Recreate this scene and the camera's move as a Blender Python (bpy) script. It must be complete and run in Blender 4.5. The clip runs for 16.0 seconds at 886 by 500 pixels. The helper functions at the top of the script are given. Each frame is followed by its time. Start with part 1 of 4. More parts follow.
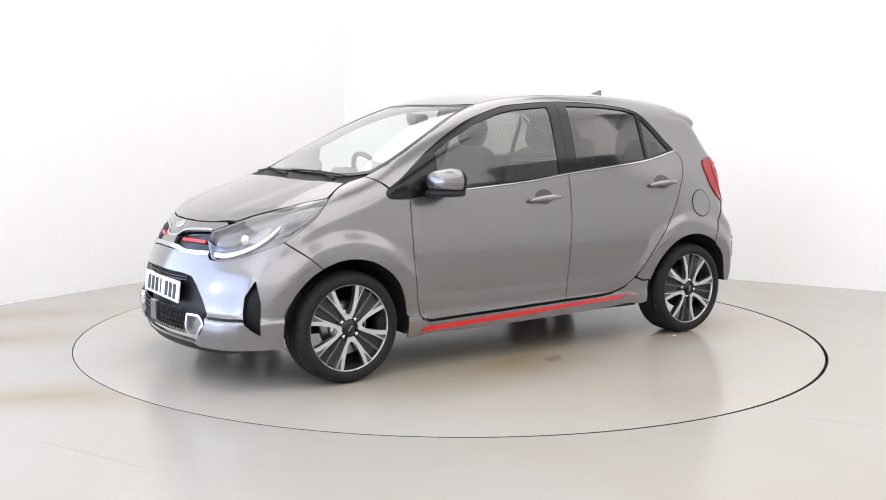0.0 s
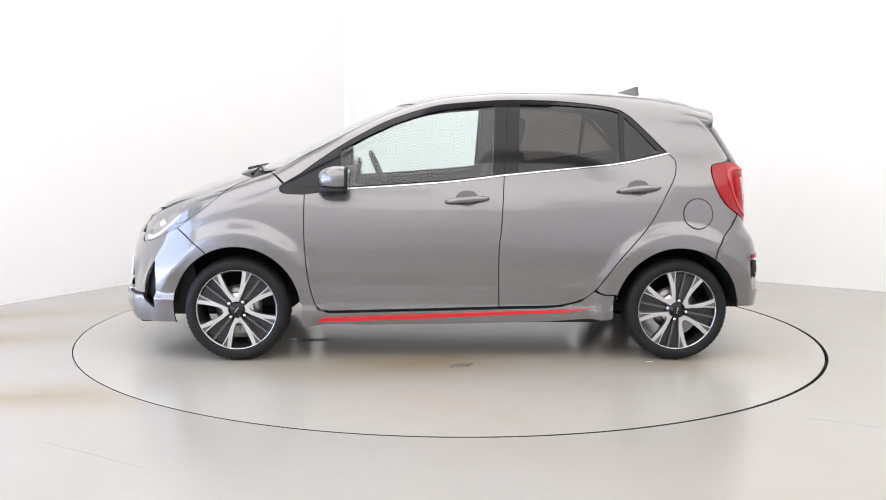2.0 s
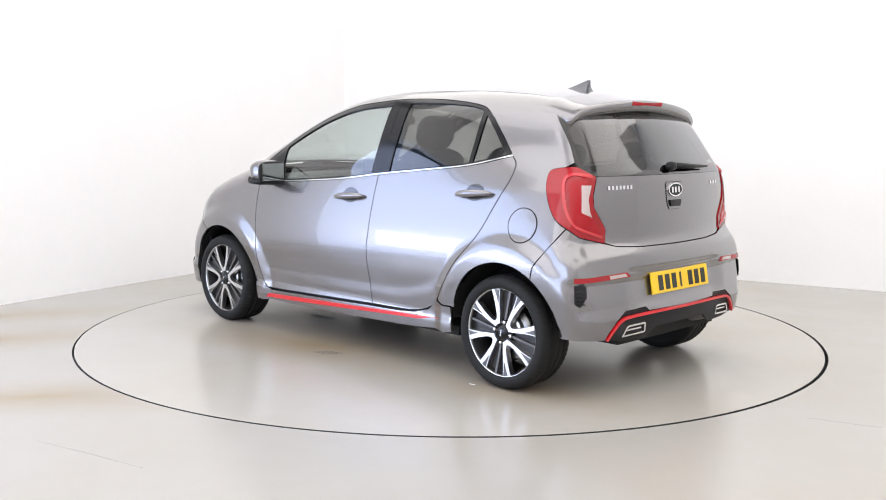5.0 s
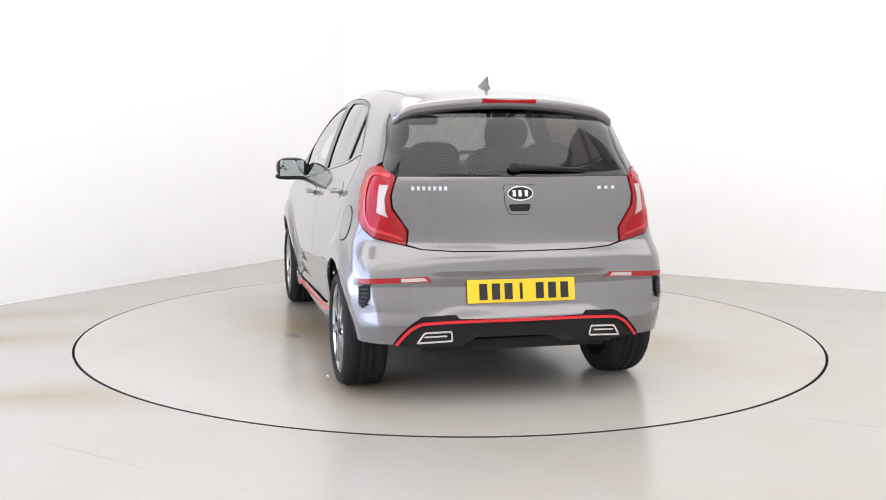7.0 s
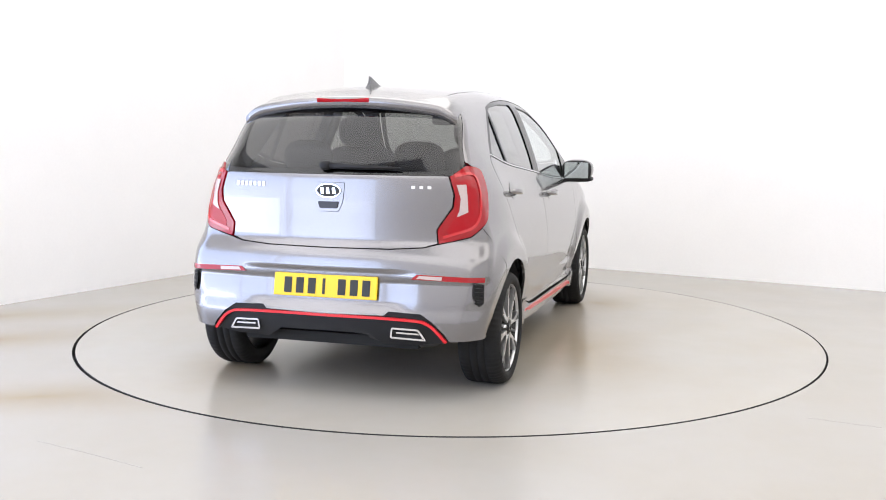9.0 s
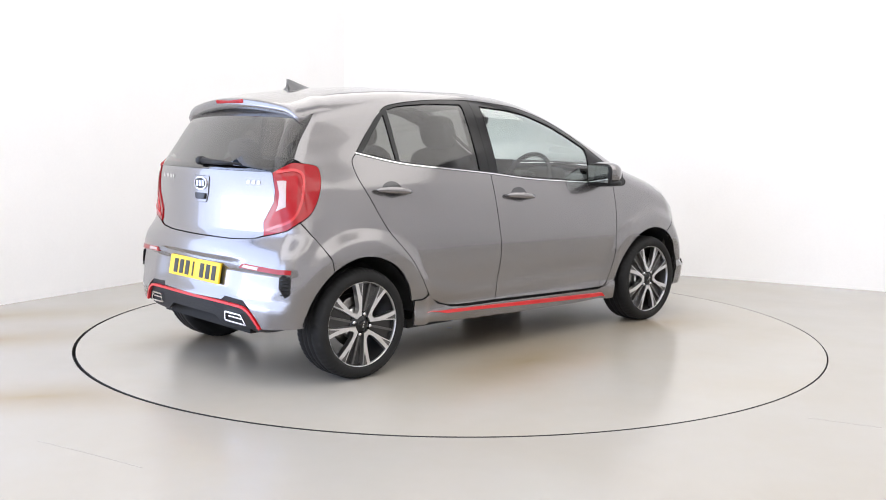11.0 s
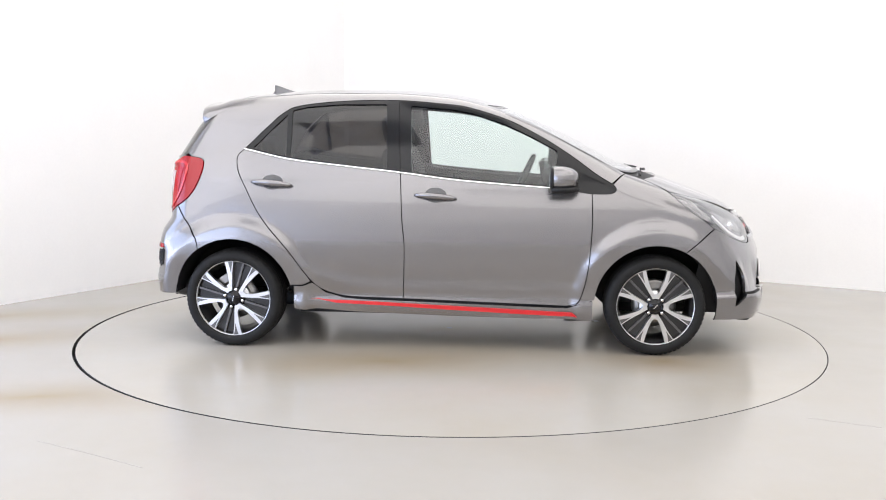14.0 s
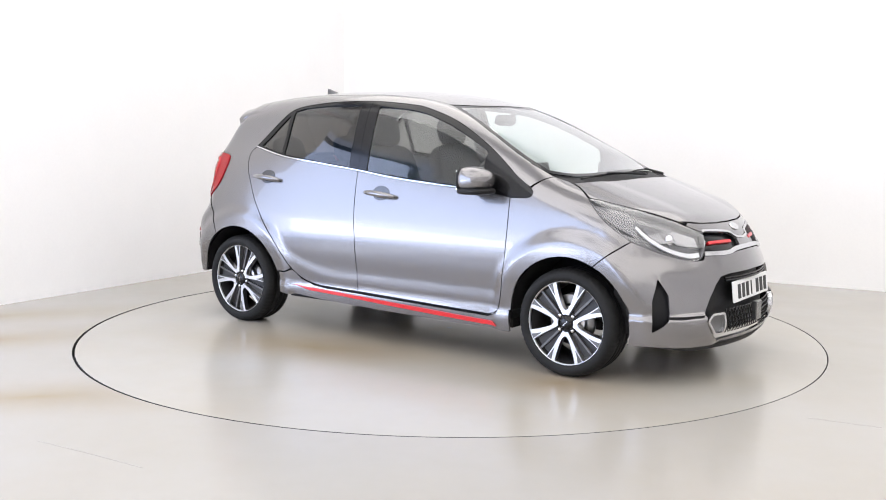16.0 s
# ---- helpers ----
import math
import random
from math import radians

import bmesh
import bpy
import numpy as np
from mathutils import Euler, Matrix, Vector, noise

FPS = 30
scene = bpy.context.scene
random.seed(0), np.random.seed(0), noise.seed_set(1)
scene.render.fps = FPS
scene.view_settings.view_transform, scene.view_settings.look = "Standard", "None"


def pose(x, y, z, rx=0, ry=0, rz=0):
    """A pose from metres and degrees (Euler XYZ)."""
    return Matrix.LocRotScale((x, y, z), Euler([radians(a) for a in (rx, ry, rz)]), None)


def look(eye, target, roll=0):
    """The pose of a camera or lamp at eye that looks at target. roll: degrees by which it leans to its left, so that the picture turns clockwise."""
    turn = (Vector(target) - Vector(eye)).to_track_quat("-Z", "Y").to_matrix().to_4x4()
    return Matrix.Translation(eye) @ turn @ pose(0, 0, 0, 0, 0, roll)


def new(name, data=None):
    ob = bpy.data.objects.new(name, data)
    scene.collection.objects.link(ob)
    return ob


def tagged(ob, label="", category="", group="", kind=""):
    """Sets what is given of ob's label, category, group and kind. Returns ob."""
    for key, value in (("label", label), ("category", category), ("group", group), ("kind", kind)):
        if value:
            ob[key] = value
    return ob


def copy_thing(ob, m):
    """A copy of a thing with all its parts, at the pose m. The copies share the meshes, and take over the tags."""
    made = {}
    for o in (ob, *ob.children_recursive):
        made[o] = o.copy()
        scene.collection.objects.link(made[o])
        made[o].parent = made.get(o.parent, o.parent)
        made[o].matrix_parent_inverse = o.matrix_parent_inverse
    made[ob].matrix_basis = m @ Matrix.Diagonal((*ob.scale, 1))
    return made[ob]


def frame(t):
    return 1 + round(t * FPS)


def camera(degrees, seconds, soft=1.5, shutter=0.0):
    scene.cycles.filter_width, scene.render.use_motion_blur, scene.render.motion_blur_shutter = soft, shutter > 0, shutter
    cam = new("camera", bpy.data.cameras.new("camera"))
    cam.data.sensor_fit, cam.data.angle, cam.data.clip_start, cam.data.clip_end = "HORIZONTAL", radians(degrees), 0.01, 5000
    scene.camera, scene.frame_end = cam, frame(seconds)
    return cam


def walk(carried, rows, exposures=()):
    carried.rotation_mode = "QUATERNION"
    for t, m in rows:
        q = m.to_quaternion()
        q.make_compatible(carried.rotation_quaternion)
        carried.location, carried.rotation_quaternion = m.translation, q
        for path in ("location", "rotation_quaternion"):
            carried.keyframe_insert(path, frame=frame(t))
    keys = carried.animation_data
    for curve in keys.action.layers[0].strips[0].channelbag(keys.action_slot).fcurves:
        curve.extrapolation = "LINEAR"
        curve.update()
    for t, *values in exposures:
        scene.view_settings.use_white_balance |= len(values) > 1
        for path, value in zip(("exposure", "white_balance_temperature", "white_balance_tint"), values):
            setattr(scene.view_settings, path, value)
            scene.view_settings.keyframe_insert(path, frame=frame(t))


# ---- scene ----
from mathutils import geometry

cam = camera(48.0, 16.0, soft=1.0)
EYE = pose(0, -6.216, 1.263, 90 - 7.064, 0, 0.415) @ pose(0, 0, 0, 0, 0, 0.491)
walk(cam, [(0, EYE), (16, EYE)])

# ---- light ----
world = bpy.data.worlds.new("world")
scene.world = world
world.use_nodes = True
sky = world.node_tree.nodes.new("ShaderNodeTexSky")
sky.sky_type, sky.sun_disc, sky.sun_elevation = "NISHITA", False, radians(30)
world.node_tree.links.new(sky.outputs[0], world.node_tree.nodes["Background"].inputs[0])
world.node_tree.nodes["Background"].inputs[1].default_value = 0.1
scene.view_settings.exposure = -.14

# the room: a square hall, turned; U runs along the wall on one side, V along the other
U, V = Vector((.515, .857, 0)), Vector((.878, -.479, 0))
GROUND = -.006
CORNER = Vector((-1.152, 4.348, GROUND))
ROOM_U, ROOM_V, ROOM_H = 14.0, 12.0, 4.2


def room(u, v, z=0.0):
    """A place u metres back along one wall from the far corner, v along the other."""
    return CORNER - U * u + V * v + Vector((0, 0, z))


TURN = Matrix(((V.x, V.y, 0, 0), (V.y, -V.x, 0, 0), (0, 0, 1, 0), (0, 0, 0, 1))).transposed()


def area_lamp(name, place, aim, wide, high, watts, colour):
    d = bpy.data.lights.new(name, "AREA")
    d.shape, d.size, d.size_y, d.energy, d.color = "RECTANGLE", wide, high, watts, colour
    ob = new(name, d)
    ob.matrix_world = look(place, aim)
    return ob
LAMPS = []
# the last row is added to brighten the far wall that the doors reflect
for u in (1.95, 5.5, 9.05, 12.2):
    for v in (1.95, 5.6, 9.25):
        p = room(u, v, ROOM_H - .06)
        LAMPS.append((u, v))
        lamp = area_lamp("ceiling_lamp", p, p - Vector((0, 0, 1)) + U * 1e-4, 3.5, 3.5, 77, (1, .968, .94))
DOOR_V, DOOR_W, DOOR_H = 2.4, 4.2, 2.9
BAY_U, BAY_W = 9.4, 8.4
p = room(ROOM_U + .05, DOOR_V, DOOR_H / 2)
area_lamp("daylight", p, p + U, DOOR_W, DOOR_H, 205, (.60, .70, 1))
p = room(BAY_U, -.05, DOOR_H / 2)
area_lamp("daylight", p, p + V, BAY_W, DOOR_H, 345, (.60, .70, 1))

# low strip lamps added before each opening, to put bright streaks on the paint
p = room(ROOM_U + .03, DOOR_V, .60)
area_lamp("streak_lamp", p, p + U, DOOR_W - .3, .42, 12, (.86, .91, 1))
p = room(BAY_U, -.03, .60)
area_lamp("streak_lamp", p, p + V, BAY_W - 1.6, .42, 50, (.86, .91, 1))


# ---- materials ----
def material(name, colour, rough=.5, metal=0.0, grain=0.0, scale=20.0, bump=0.0, coat=0.0, coat_rough=.03, big=0.0, ior=1.5):
    m = bpy.data.materials.new(name)
    m.use_nodes = True
    n, l = m.node_tree.nodes, m.node_tree.links
    b = n["Principled BSDF"]
    b.inputs["Base Color"].default_value = (*colour, 1)
    b.inputs["Roughness"].default_value, b.inputs["Metallic"].default_value, b.inputs["IOR"].default_value = rough, metal, ior
    b.inputs["Coat Weight"].default_value, b.inputs["Coat Roughness"].default_value = coat, coat_rough
    if grain or bump or big:
        at = n.new("ShaderNodeTexCoord")
        fine, wide = n.new("ShaderNodeTexNoise"), n.new("ShaderNodeTexNoise")
        for t, k in ((fine, scale), (wide, scale / 16)):
            t.inputs["Scale"].default_value, t.inputs["Detail"].default_value = k, 5
            l.new(at.outputs["Object"], t.inputs["Vector"])
        add = n.new("ShaderNodeMath")
        add.operation = "MULTIPLY_ADD"
        l.new(fine.outputs["Fac"], add.inputs[0])
        add.inputs[1].default_value = grain
        far = n.new("ShaderNodeMath")
        far.operation = "MULTIPLY"
        l.new(wide.outputs["Fac"], far.inputs[0])
        far.inputs[1].default_value = big
        l.new(far.outputs[0], add.inputs[2])
        mix = n.new("ShaderNodeVectorMath")
        mix.operation = "SCALE"
        mix.inputs[0].default_value = colour
        one = n.new("ShaderNodeMath")
        one.operation = "ADD"
        l.new(add.outputs[0], one.inputs[0])
        one.inputs[1].default_value = 1 - grain / 2 - big / 2
        l.new(one.outputs[0], mix.inputs["Scale"])
        l.new(mix.outputs[0], b.inputs["Base Color"])
        if bump:
            bp = n.new("ShaderNodeBump")
            bp.inputs["Strength"].default_value, bp.inputs["Distance"].default_value = bump, .002
            l.new(fine.outputs["Fac"], bp.inputs["Height"])
            l.new(bp.outputs[0], b.inputs["Normal"])
    return m


def glass(name, tint, gloss=1.0, base=.0):
    """A thin pane: clear or tinted, with the gloss of its angle."""
    m = bpy.data.materials.new(name)
    m.use_nodes = True
    n, l = m.node_tree.nodes, m.node_tree.links
    n.remove(n["Principled BSDF"])
    clear, shine, mix, f = n.new("ShaderNodeBsdfTransparent"), n.new("ShaderNodeBsdfGlossy"), n.new("ShaderNodeMixShader"), n.new("ShaderNodeLayerWeight")
    clear.inputs[0].default_value = (*tint, 1)
    shine.inputs["Color"].default_value, shine.inputs["Roughness"].default_value = (gloss, gloss, gloss, 1), .03
    up, lift = n.new("ShaderNodeMath"), n.new("ShaderNodeMath")
    up.operation, up.inputs[1].default_value = "POWER", 2.7
    lift.operation, lift.inputs[1].default_value, lift.inputs[2].default_value = "MULTIPLY_ADD", .93, base + .042
    l.new(f.outputs["Facing"], up.inputs[0])
    l.new(up.outputs[0], lift.inputs[0])
    l.new(lift.outputs[0], mix.inputs[0])
    l.new(clear.outputs[0], mix.inputs[1])
    l.new(shine.outputs[0], mix.inputs[2])
    l.new(mix.outputs[0], n["Material Output"].inputs[0])
    return m


def glow(name, colour, strength):
    m = material(name, colour)
    b = m.node_tree.nodes["Principled BSDF"]
    b.inputs["Emission Color"].default_value, b.inputs["Emission Strength"].default_value = (*colour, 1), strength
    return m


PAINT = material("grey_paint", (.224, .216, .219), .25, .85, .10, 900, 0, 1.0, .04)
BLACK = material("black_plastic", (.009, .009, .010), .5, 0, .3, 300, .3, ior=1.36)
GLOSS = material("gloss_black", (.006, .006, .007), .12, 0, .2, 40, ior=1.4)
DARK = material("dark_void", (.006, .006, .006), .8, 0, .3, 40)
TRIM = material("interior_trim", (.018, .018, .019), .65, 0, .3, 200, .5)
FABRIC = material("seat_cloth", (.014, .014, .016), .85, 0, .5, 400, .8, big=.3)
LINING = material("headlining", (.42, .40, .37), .9, 0, .2, 200, .3)
RUBBER = material("tyre_rubber", (.010, .010, .010), .7, 0, .4, 120, .4, big=.5, ior=1.36)
SILVER = material("machined_alloy", (.66, .66, .665), .30, 1.0, .12, 200)
AERIAL = material("aerial_paint", (.15, .15, .155), .35, .5, .15, 60)
ALLOY = material("dark_alloy", (.030, .029, .029), .36, .3, .3, 60)
INLAY = material("grey_alloy", (.12, .118, .117), .34, .6, .3, 60)
STEEL = material("brake_steel", (.30, .29, .28), .35, 1.0, .3, 60)
CHROME = material("chrome", (.85, .85, .86), .08, 1.0, .03, 50)
SATIN = material("satin_chrome", (.66, .66, .67), .24, 1.0, .05, 60)
RED = material("red_trim", (.62, .012, .018), .35, 0, .1, 60, coat=.4)
LENS_RED = material("red_lens", (.30, .003, .007), .18, 0, .12, 30, coat=.5, ior=1.36)
LENS_DEEP = material("deep_red_lens", (.34, .003, .008), .18, 0, .12, 30, coat=.08, ior=1.36)
LENS_GUIDE = material("light_guide_red", (.50, .010, .016), .14, 0, .08, 60, coat=.6)
LENS_CLEAR = material("clear_lens", (.50, .41, .39), .16, .1, .25, 90, coat=.2, ior=1.4)
LAMP_GREY = material("lamp_grey", (.26, .26, .27), .22, .7, .2, 60, coat=1.0)
LAMP_MID = material("lamp_mid", (.15, .15, .155), .25, .4, .2, 60, coat=.6)
LAMP_DARK = material("lamp_dark", (.05, .05, .053), .18, .4, .2, 60, coat=1.0)
YELLOW = material("plate_yellow", (.85, .55, .015), .4, 0, .05, 60)
WHITE_PLATE = material("plate_white", (.80, .80, .80), .4, 0, .05, 60)
INK = material("plate_black", (.012, .012, .012), .5)
PANE = glass("clear_glass", (.84, .91, .885), base=.02)
TINT = glass("tinted_glass", (.25, .238, .226), base=.0)
COVER = glass("lamp_cover", (.92, .92, .93), base=.01)
MIRROR = material("mirror_glass", (.52, .57, .57), .02, 1.0)
BACK_WALL = material("back_wall", (.80, .795, .785), .7, 0, .08, 40, .2, big=.1)
WALL = material("white_wall", (.86, .855, .85), .75, 0, .04, 60, .15, big=.04)
SKIRT = material("skirting_white", (.80, .79, .775), .5, 0, .05, 40)
CEIL = material("ceiling_white", (.80, .80, .79), .8, 0, .05, 30)
PIT = material("pit_dark", (.02, .02, .02), .9)


def floor_material(name, tone, warm, patches=()):
    """Sealed pale concrete with soft warm staining and fine scratches, and brown patches where listed."""
    m = material(name, tone, .30, 0, .04, 9, .0, big=.06)
    n, l = m.node_tree.nodes, m.node_tree.links
    b = n["Principled BSDF"]
    at = n.new("ShaderNodeTexCoord")
    stain = n.new("ShaderNodeTexNoise")
    stain.inputs["Scale"].default_value, stain.inputs["Detail"].default_value = .9, 6
    l.new(at.outputs["Object"], stain.inputs["Vector"])
    ramp = n.new("ShaderNodeValToRGB")
    ramp.color_ramp.elements[0].position, ramp.color_ramp.elements[1].position = .35, .85
    ramp.color_ramp.elements[0].color, ramp.color_ramp.elements[1].color = (1, 1, 1, 1), (*warm, 1)
    l.new(stain.outputs["Fac"], ramp.inputs[0])
    mix = n.new("ShaderNodeMix")
    mix.data_type, mix.blend_type = "RGBA", "MULTIPLY"
    mix.inputs[0].default_value = 1
    old = b.inputs["Base Color"].links[0].from_socket
    for place, size, shade in patches:
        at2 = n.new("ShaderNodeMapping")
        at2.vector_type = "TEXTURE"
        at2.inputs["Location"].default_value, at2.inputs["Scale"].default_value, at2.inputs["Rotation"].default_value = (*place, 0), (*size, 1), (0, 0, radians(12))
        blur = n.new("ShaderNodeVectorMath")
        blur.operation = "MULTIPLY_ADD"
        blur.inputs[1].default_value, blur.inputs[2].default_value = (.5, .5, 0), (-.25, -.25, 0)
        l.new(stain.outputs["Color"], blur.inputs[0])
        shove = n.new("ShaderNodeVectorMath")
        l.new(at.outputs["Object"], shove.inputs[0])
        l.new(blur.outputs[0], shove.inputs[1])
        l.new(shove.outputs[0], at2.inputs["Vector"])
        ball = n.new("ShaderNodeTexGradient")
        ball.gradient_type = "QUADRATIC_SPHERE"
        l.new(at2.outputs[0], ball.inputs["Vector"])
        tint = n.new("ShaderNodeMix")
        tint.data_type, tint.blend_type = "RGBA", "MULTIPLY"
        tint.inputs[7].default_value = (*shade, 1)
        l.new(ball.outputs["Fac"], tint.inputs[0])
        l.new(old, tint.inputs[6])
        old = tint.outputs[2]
    l.new(old, mix.inputs[6])
    l.new(ramp.outputs[0], mix.inputs[7])
    l.new(mix.outputs[2], b.inputs["Base Color"])
    rough = n.new("ShaderNodeTexNoise")
    rough.inputs["Scale"].default_value, rough.inputs["Detail"].default_value = 3, 6
    l.new(at.outputs["Object"], rough.inputs["Vector"])
    span = n.new("ShaderNodeMapRange")
    span.inputs["To Min"].default_value, span.inputs["To Max"].default_value = .17, .25
    l.new(rough.outputs["Fac"], span.inputs["Value"])
    l.new(span.outputs[0], b.inputs["Roughness"])
    return m


FLOOR = floor_material("sealed_concrete", (.366, .350, .325), (.95, .91, .84),
                       [((-2.7, -.45), (1.2, .5), (.76, .62, .42)), ((-1.95, -1.75), (1.3, .5), (.78, .65, .46)), ((-3.0, .3), (1.5, .5), (.86, .76, .60))])
# brown dirt on the disc, with warm shade under the car painted in
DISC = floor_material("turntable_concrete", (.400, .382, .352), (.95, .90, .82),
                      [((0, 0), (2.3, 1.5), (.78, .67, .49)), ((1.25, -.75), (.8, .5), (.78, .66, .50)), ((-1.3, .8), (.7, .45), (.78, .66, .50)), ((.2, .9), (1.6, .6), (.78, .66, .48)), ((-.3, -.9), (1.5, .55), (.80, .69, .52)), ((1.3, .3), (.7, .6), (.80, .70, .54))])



# ---- the body's form: one rounded hull, met by rays ----
def curve(xs, ys):
    xs, ys = np.array(xs, float), np.array(ys, float)
    o = np.argsort(xs)
    xs, ys = xs[o], ys[o]
    s = np.diff(ys) / np.diff(xs)
    m = np.concatenate([[s[0]], np.where(s[:-1] * s[1:] > 0, 2 * s[:-1] * s[1:] / (s[:-1] + s[1:] + 1e-12), 0), [s[-1]]])

    def at(x):
        i = np.clip(np.searchsorted(xs, x) - 1, 0, len(xs) - 2)
        h = xs[i + 1] - xs[i]
        t = np.clip((x - xs[i]) / h, 0, 1)
        return ((2 * t**3 - 3 * t**2 + 1) * ys[i] + (t**3 - 2 * t**2 + t) * h * m[i]
                + (3 * t**2 - 2 * t**3) * ys[i + 1] + (t**3 - t**2) * h * m[i + 1])
    return at


def ease(a, b, x):
    t = np.clip((x - a) / (b - a), 0, 1)
    return t * t * (3 - 2 * t)


top_line = curve((-1.9, -1.5, -1.34, -1.03, -.68, -.33, 0, .15, .35, .83, 1.03, 1.24, 1.38, 1.58, 1.75, 2.0),
                 (1.28, 1.39, 1.425, 1.468, 1.487, 1.487, 1.466, 1.443, 1.385, 1.17, 1.065, .995, .945, .87, .785, .64))
front_line = curve((.1, .2, .3, .45, .55, .65, .75, .85, 1.0), (1.79, 1.90, 1.93, 1.92, 1.90, 1.86, 1.815, 1.76, 1.62))
front_bow = curve((.2, .35, .65, .9), (.40, .43, .60, .60))
rear_line = curve((.15, .28, .4, .56, .66, .745, .95, 1.035, 1.06, 1.15, 1.3, 1.4, 1.5), (1.65, 1.735, 1.745, 1.722, 1.70, 1.664, 1.657, 1.650, 1.638, 1.582, 1.482, 1.405, 1.328))
side_line = curve((.1, .22, .3, .42, .52, .60, .70, .80, .88, .95, 1.0, 1.1, 1.25, 1.4, 1.5), (.69, .716, .727, .752, .771, .777, .771, .757, .741, .724, .710, .682, .628, .562, .515))
plan_in = curve((-1.9, -1.3, -.6, .6, 1.2, 1.5, 1.9), (.03, .0, 0, 0, .0, .02, .07))
upper_in = curve((-1.7, -1.15, -.5, .3, .9, 1.3), (.045, .03, 0, 0, .02, .04))
HUB = 1.2


def hull(p):
    """Metres outside the painted skin (negative inside)."""
    x, y, z = p[..., 0], np.abs(p[..., 1]), p[..., 2]
    w = side_line(z) - plan_in(x) - upper_in(x) * ease(.95, 1.2, z)
    rho = np.minimum(np.hypot(x - HUB, z - .28), np.hypot(x + HUB, z - .28))
    w = w + .024 * ease(.49, .40, rho) + .012 * ease(.31, .26, z) * ease(1.0, .9, np.abs(x))
    w = w - .044 * ease(-1.12, -1.68, x) * ease(.56, .94, z) * (1 - .75 * ease(.98, 1.30, z))
    zc = .375 + .55 * np.maximum(0, -.35 - x) ** 2
    w = w + .009 * ease(zc + .035, zc - .035, z) * ease(.82, .72, x) * ease(-.86, -.76, x)
    d = np.stack([y - w, (z - top_line(x) + .16 * y * y) * .93, x - front_line(z) + front_bow(z) * y * y,
                  -x - rear_line(z) + (.14 + .05 * ease(.6, .75, z)) * y * y])
    r = .09
    e = d + r
    return np.minimum(e.max(0), 0) + np.sqrt((np.maximum(e, 0) ** 2).sum(0)) - r


def meet(o, d, lo=0.0, hi=2.0):
    """Where rays from inside (o, along d) leave the hull."""
    o, d = np.broadcast_arrays(np.asarray(o, float), np.asarray(d, float))
    a, b = np.full(o.shape[:-1], lo), np.full(o.shape[:-1], hi)
    for _ in range(34):
        c = (a + b) / 2
        out = hull(o + c[..., None] * d) > 0
        a, b = np.where(out, a, c), np.where(out, c, b)
    return o + a[..., None] * d


def normals(p):
    h = 2e-3
    g = np.stack([hull(p + np.eye(3)[i] * h) - hull(p - np.eye(3)[i] * h) for i in range(3)], -1)
    return g / (np.linalg.norm(g, axis=-1, keepdims=True) + 1e-9)


ZA = .75


def on_side(q):  # (x, angle up from the horizontal, about the long axis)
    q = np.asarray(q, float)
    x, a = q[..., 0], q[..., 1]
    return meet(np.stack([x, 0 * x, 0 * x + ZA], -1), np.stack([0 * x, np.cos(a), np.sin(a)], -1))


def on_top(q):  # (x, y)
    q = np.asarray(q, float)
    x, y = q[..., 0], q[..., 1]
    return meet(np.stack([x, y, 0 * x + .6], -1), np.stack([0 * x, 0 * x, 0 * x + 1], -1))


XA = .9


def on_front(q):  # (angle round an upright axis, height)
    q = np.asarray(q, float)
    a, z = q[..., 0], q[..., 1]
    return meet(np.stack([0 * a + XA, 0 * a, z], -1), np.stack([np.cos(a), np.sin(a), 0 * a], -1))


def on_rear(q):
    q = np.asarray(q, float)
    a, z = q[..., 0], q[..., 1]
    return meet(np.stack([0 * a - XA, 0 * a, z], -1), np.stack([-np.cos(a), np.sin(a), 0 * a], -1))


def side_q(p):
    return np.stack([p[..., 0], np.arctan2(p[..., 2] - ZA, np.abs(p[..., 1]))], -1)


def side_z(pts):
    """Side-view (x, z) pairs as (x, angle)."""
    q = np.array(pts, float)
    p = meet(np.stack([q[:, 0], 0 * q[:, 0], q[:, 1]], -1), np.array([0, 1.0, 0]))
    return [tuple(v) for v in side_q(p)]


def side_y(pts):
    """Top-view (x, y) pairs as (x, angle)."""
    return [tuple(v) for v in side_q(on_top(np.array(pts, float)))]


# ---- helpers of this scene ----
def mesh_object(name, bm, mat, parent=None, label="", smooth=False):
    me = bpy.data.meshes.new(name)
    bm.normal_update()
    bm.to_mesh(me)
    bm.free()
    for mm in (mat if isinstance(mat, (list, tuple)) else [mat]):
        me.materials.append(mm)
    if smooth:
        me.polygons.foreach_set("use_smooth", [True] * len(me.polygons))
    ob = new(name, me)
    if parent:
        ob.parent = parent
    if label:
        ob["label"] = label
    return ob


def part(name, bm, mat, parent, label="", smooth=False):
    return mesh_object(name, bm, mat, parent, label, smooth)


def box(bm, size, m=None, bevel=0.0, segments=2):
    made = bmesh.ops.create_cube(bm, size=1, matrix=(m or Matrix()) @ Matrix.Diagonal((*size, 1)))
    if bevel:
        edges = list({e for v in made["verts"] for e in v.link_edges})
        bmesh.ops.bevel(bm, geom=edges, offset=bevel, segments=segments, affect="EDGES", profile=.5)
    return bm


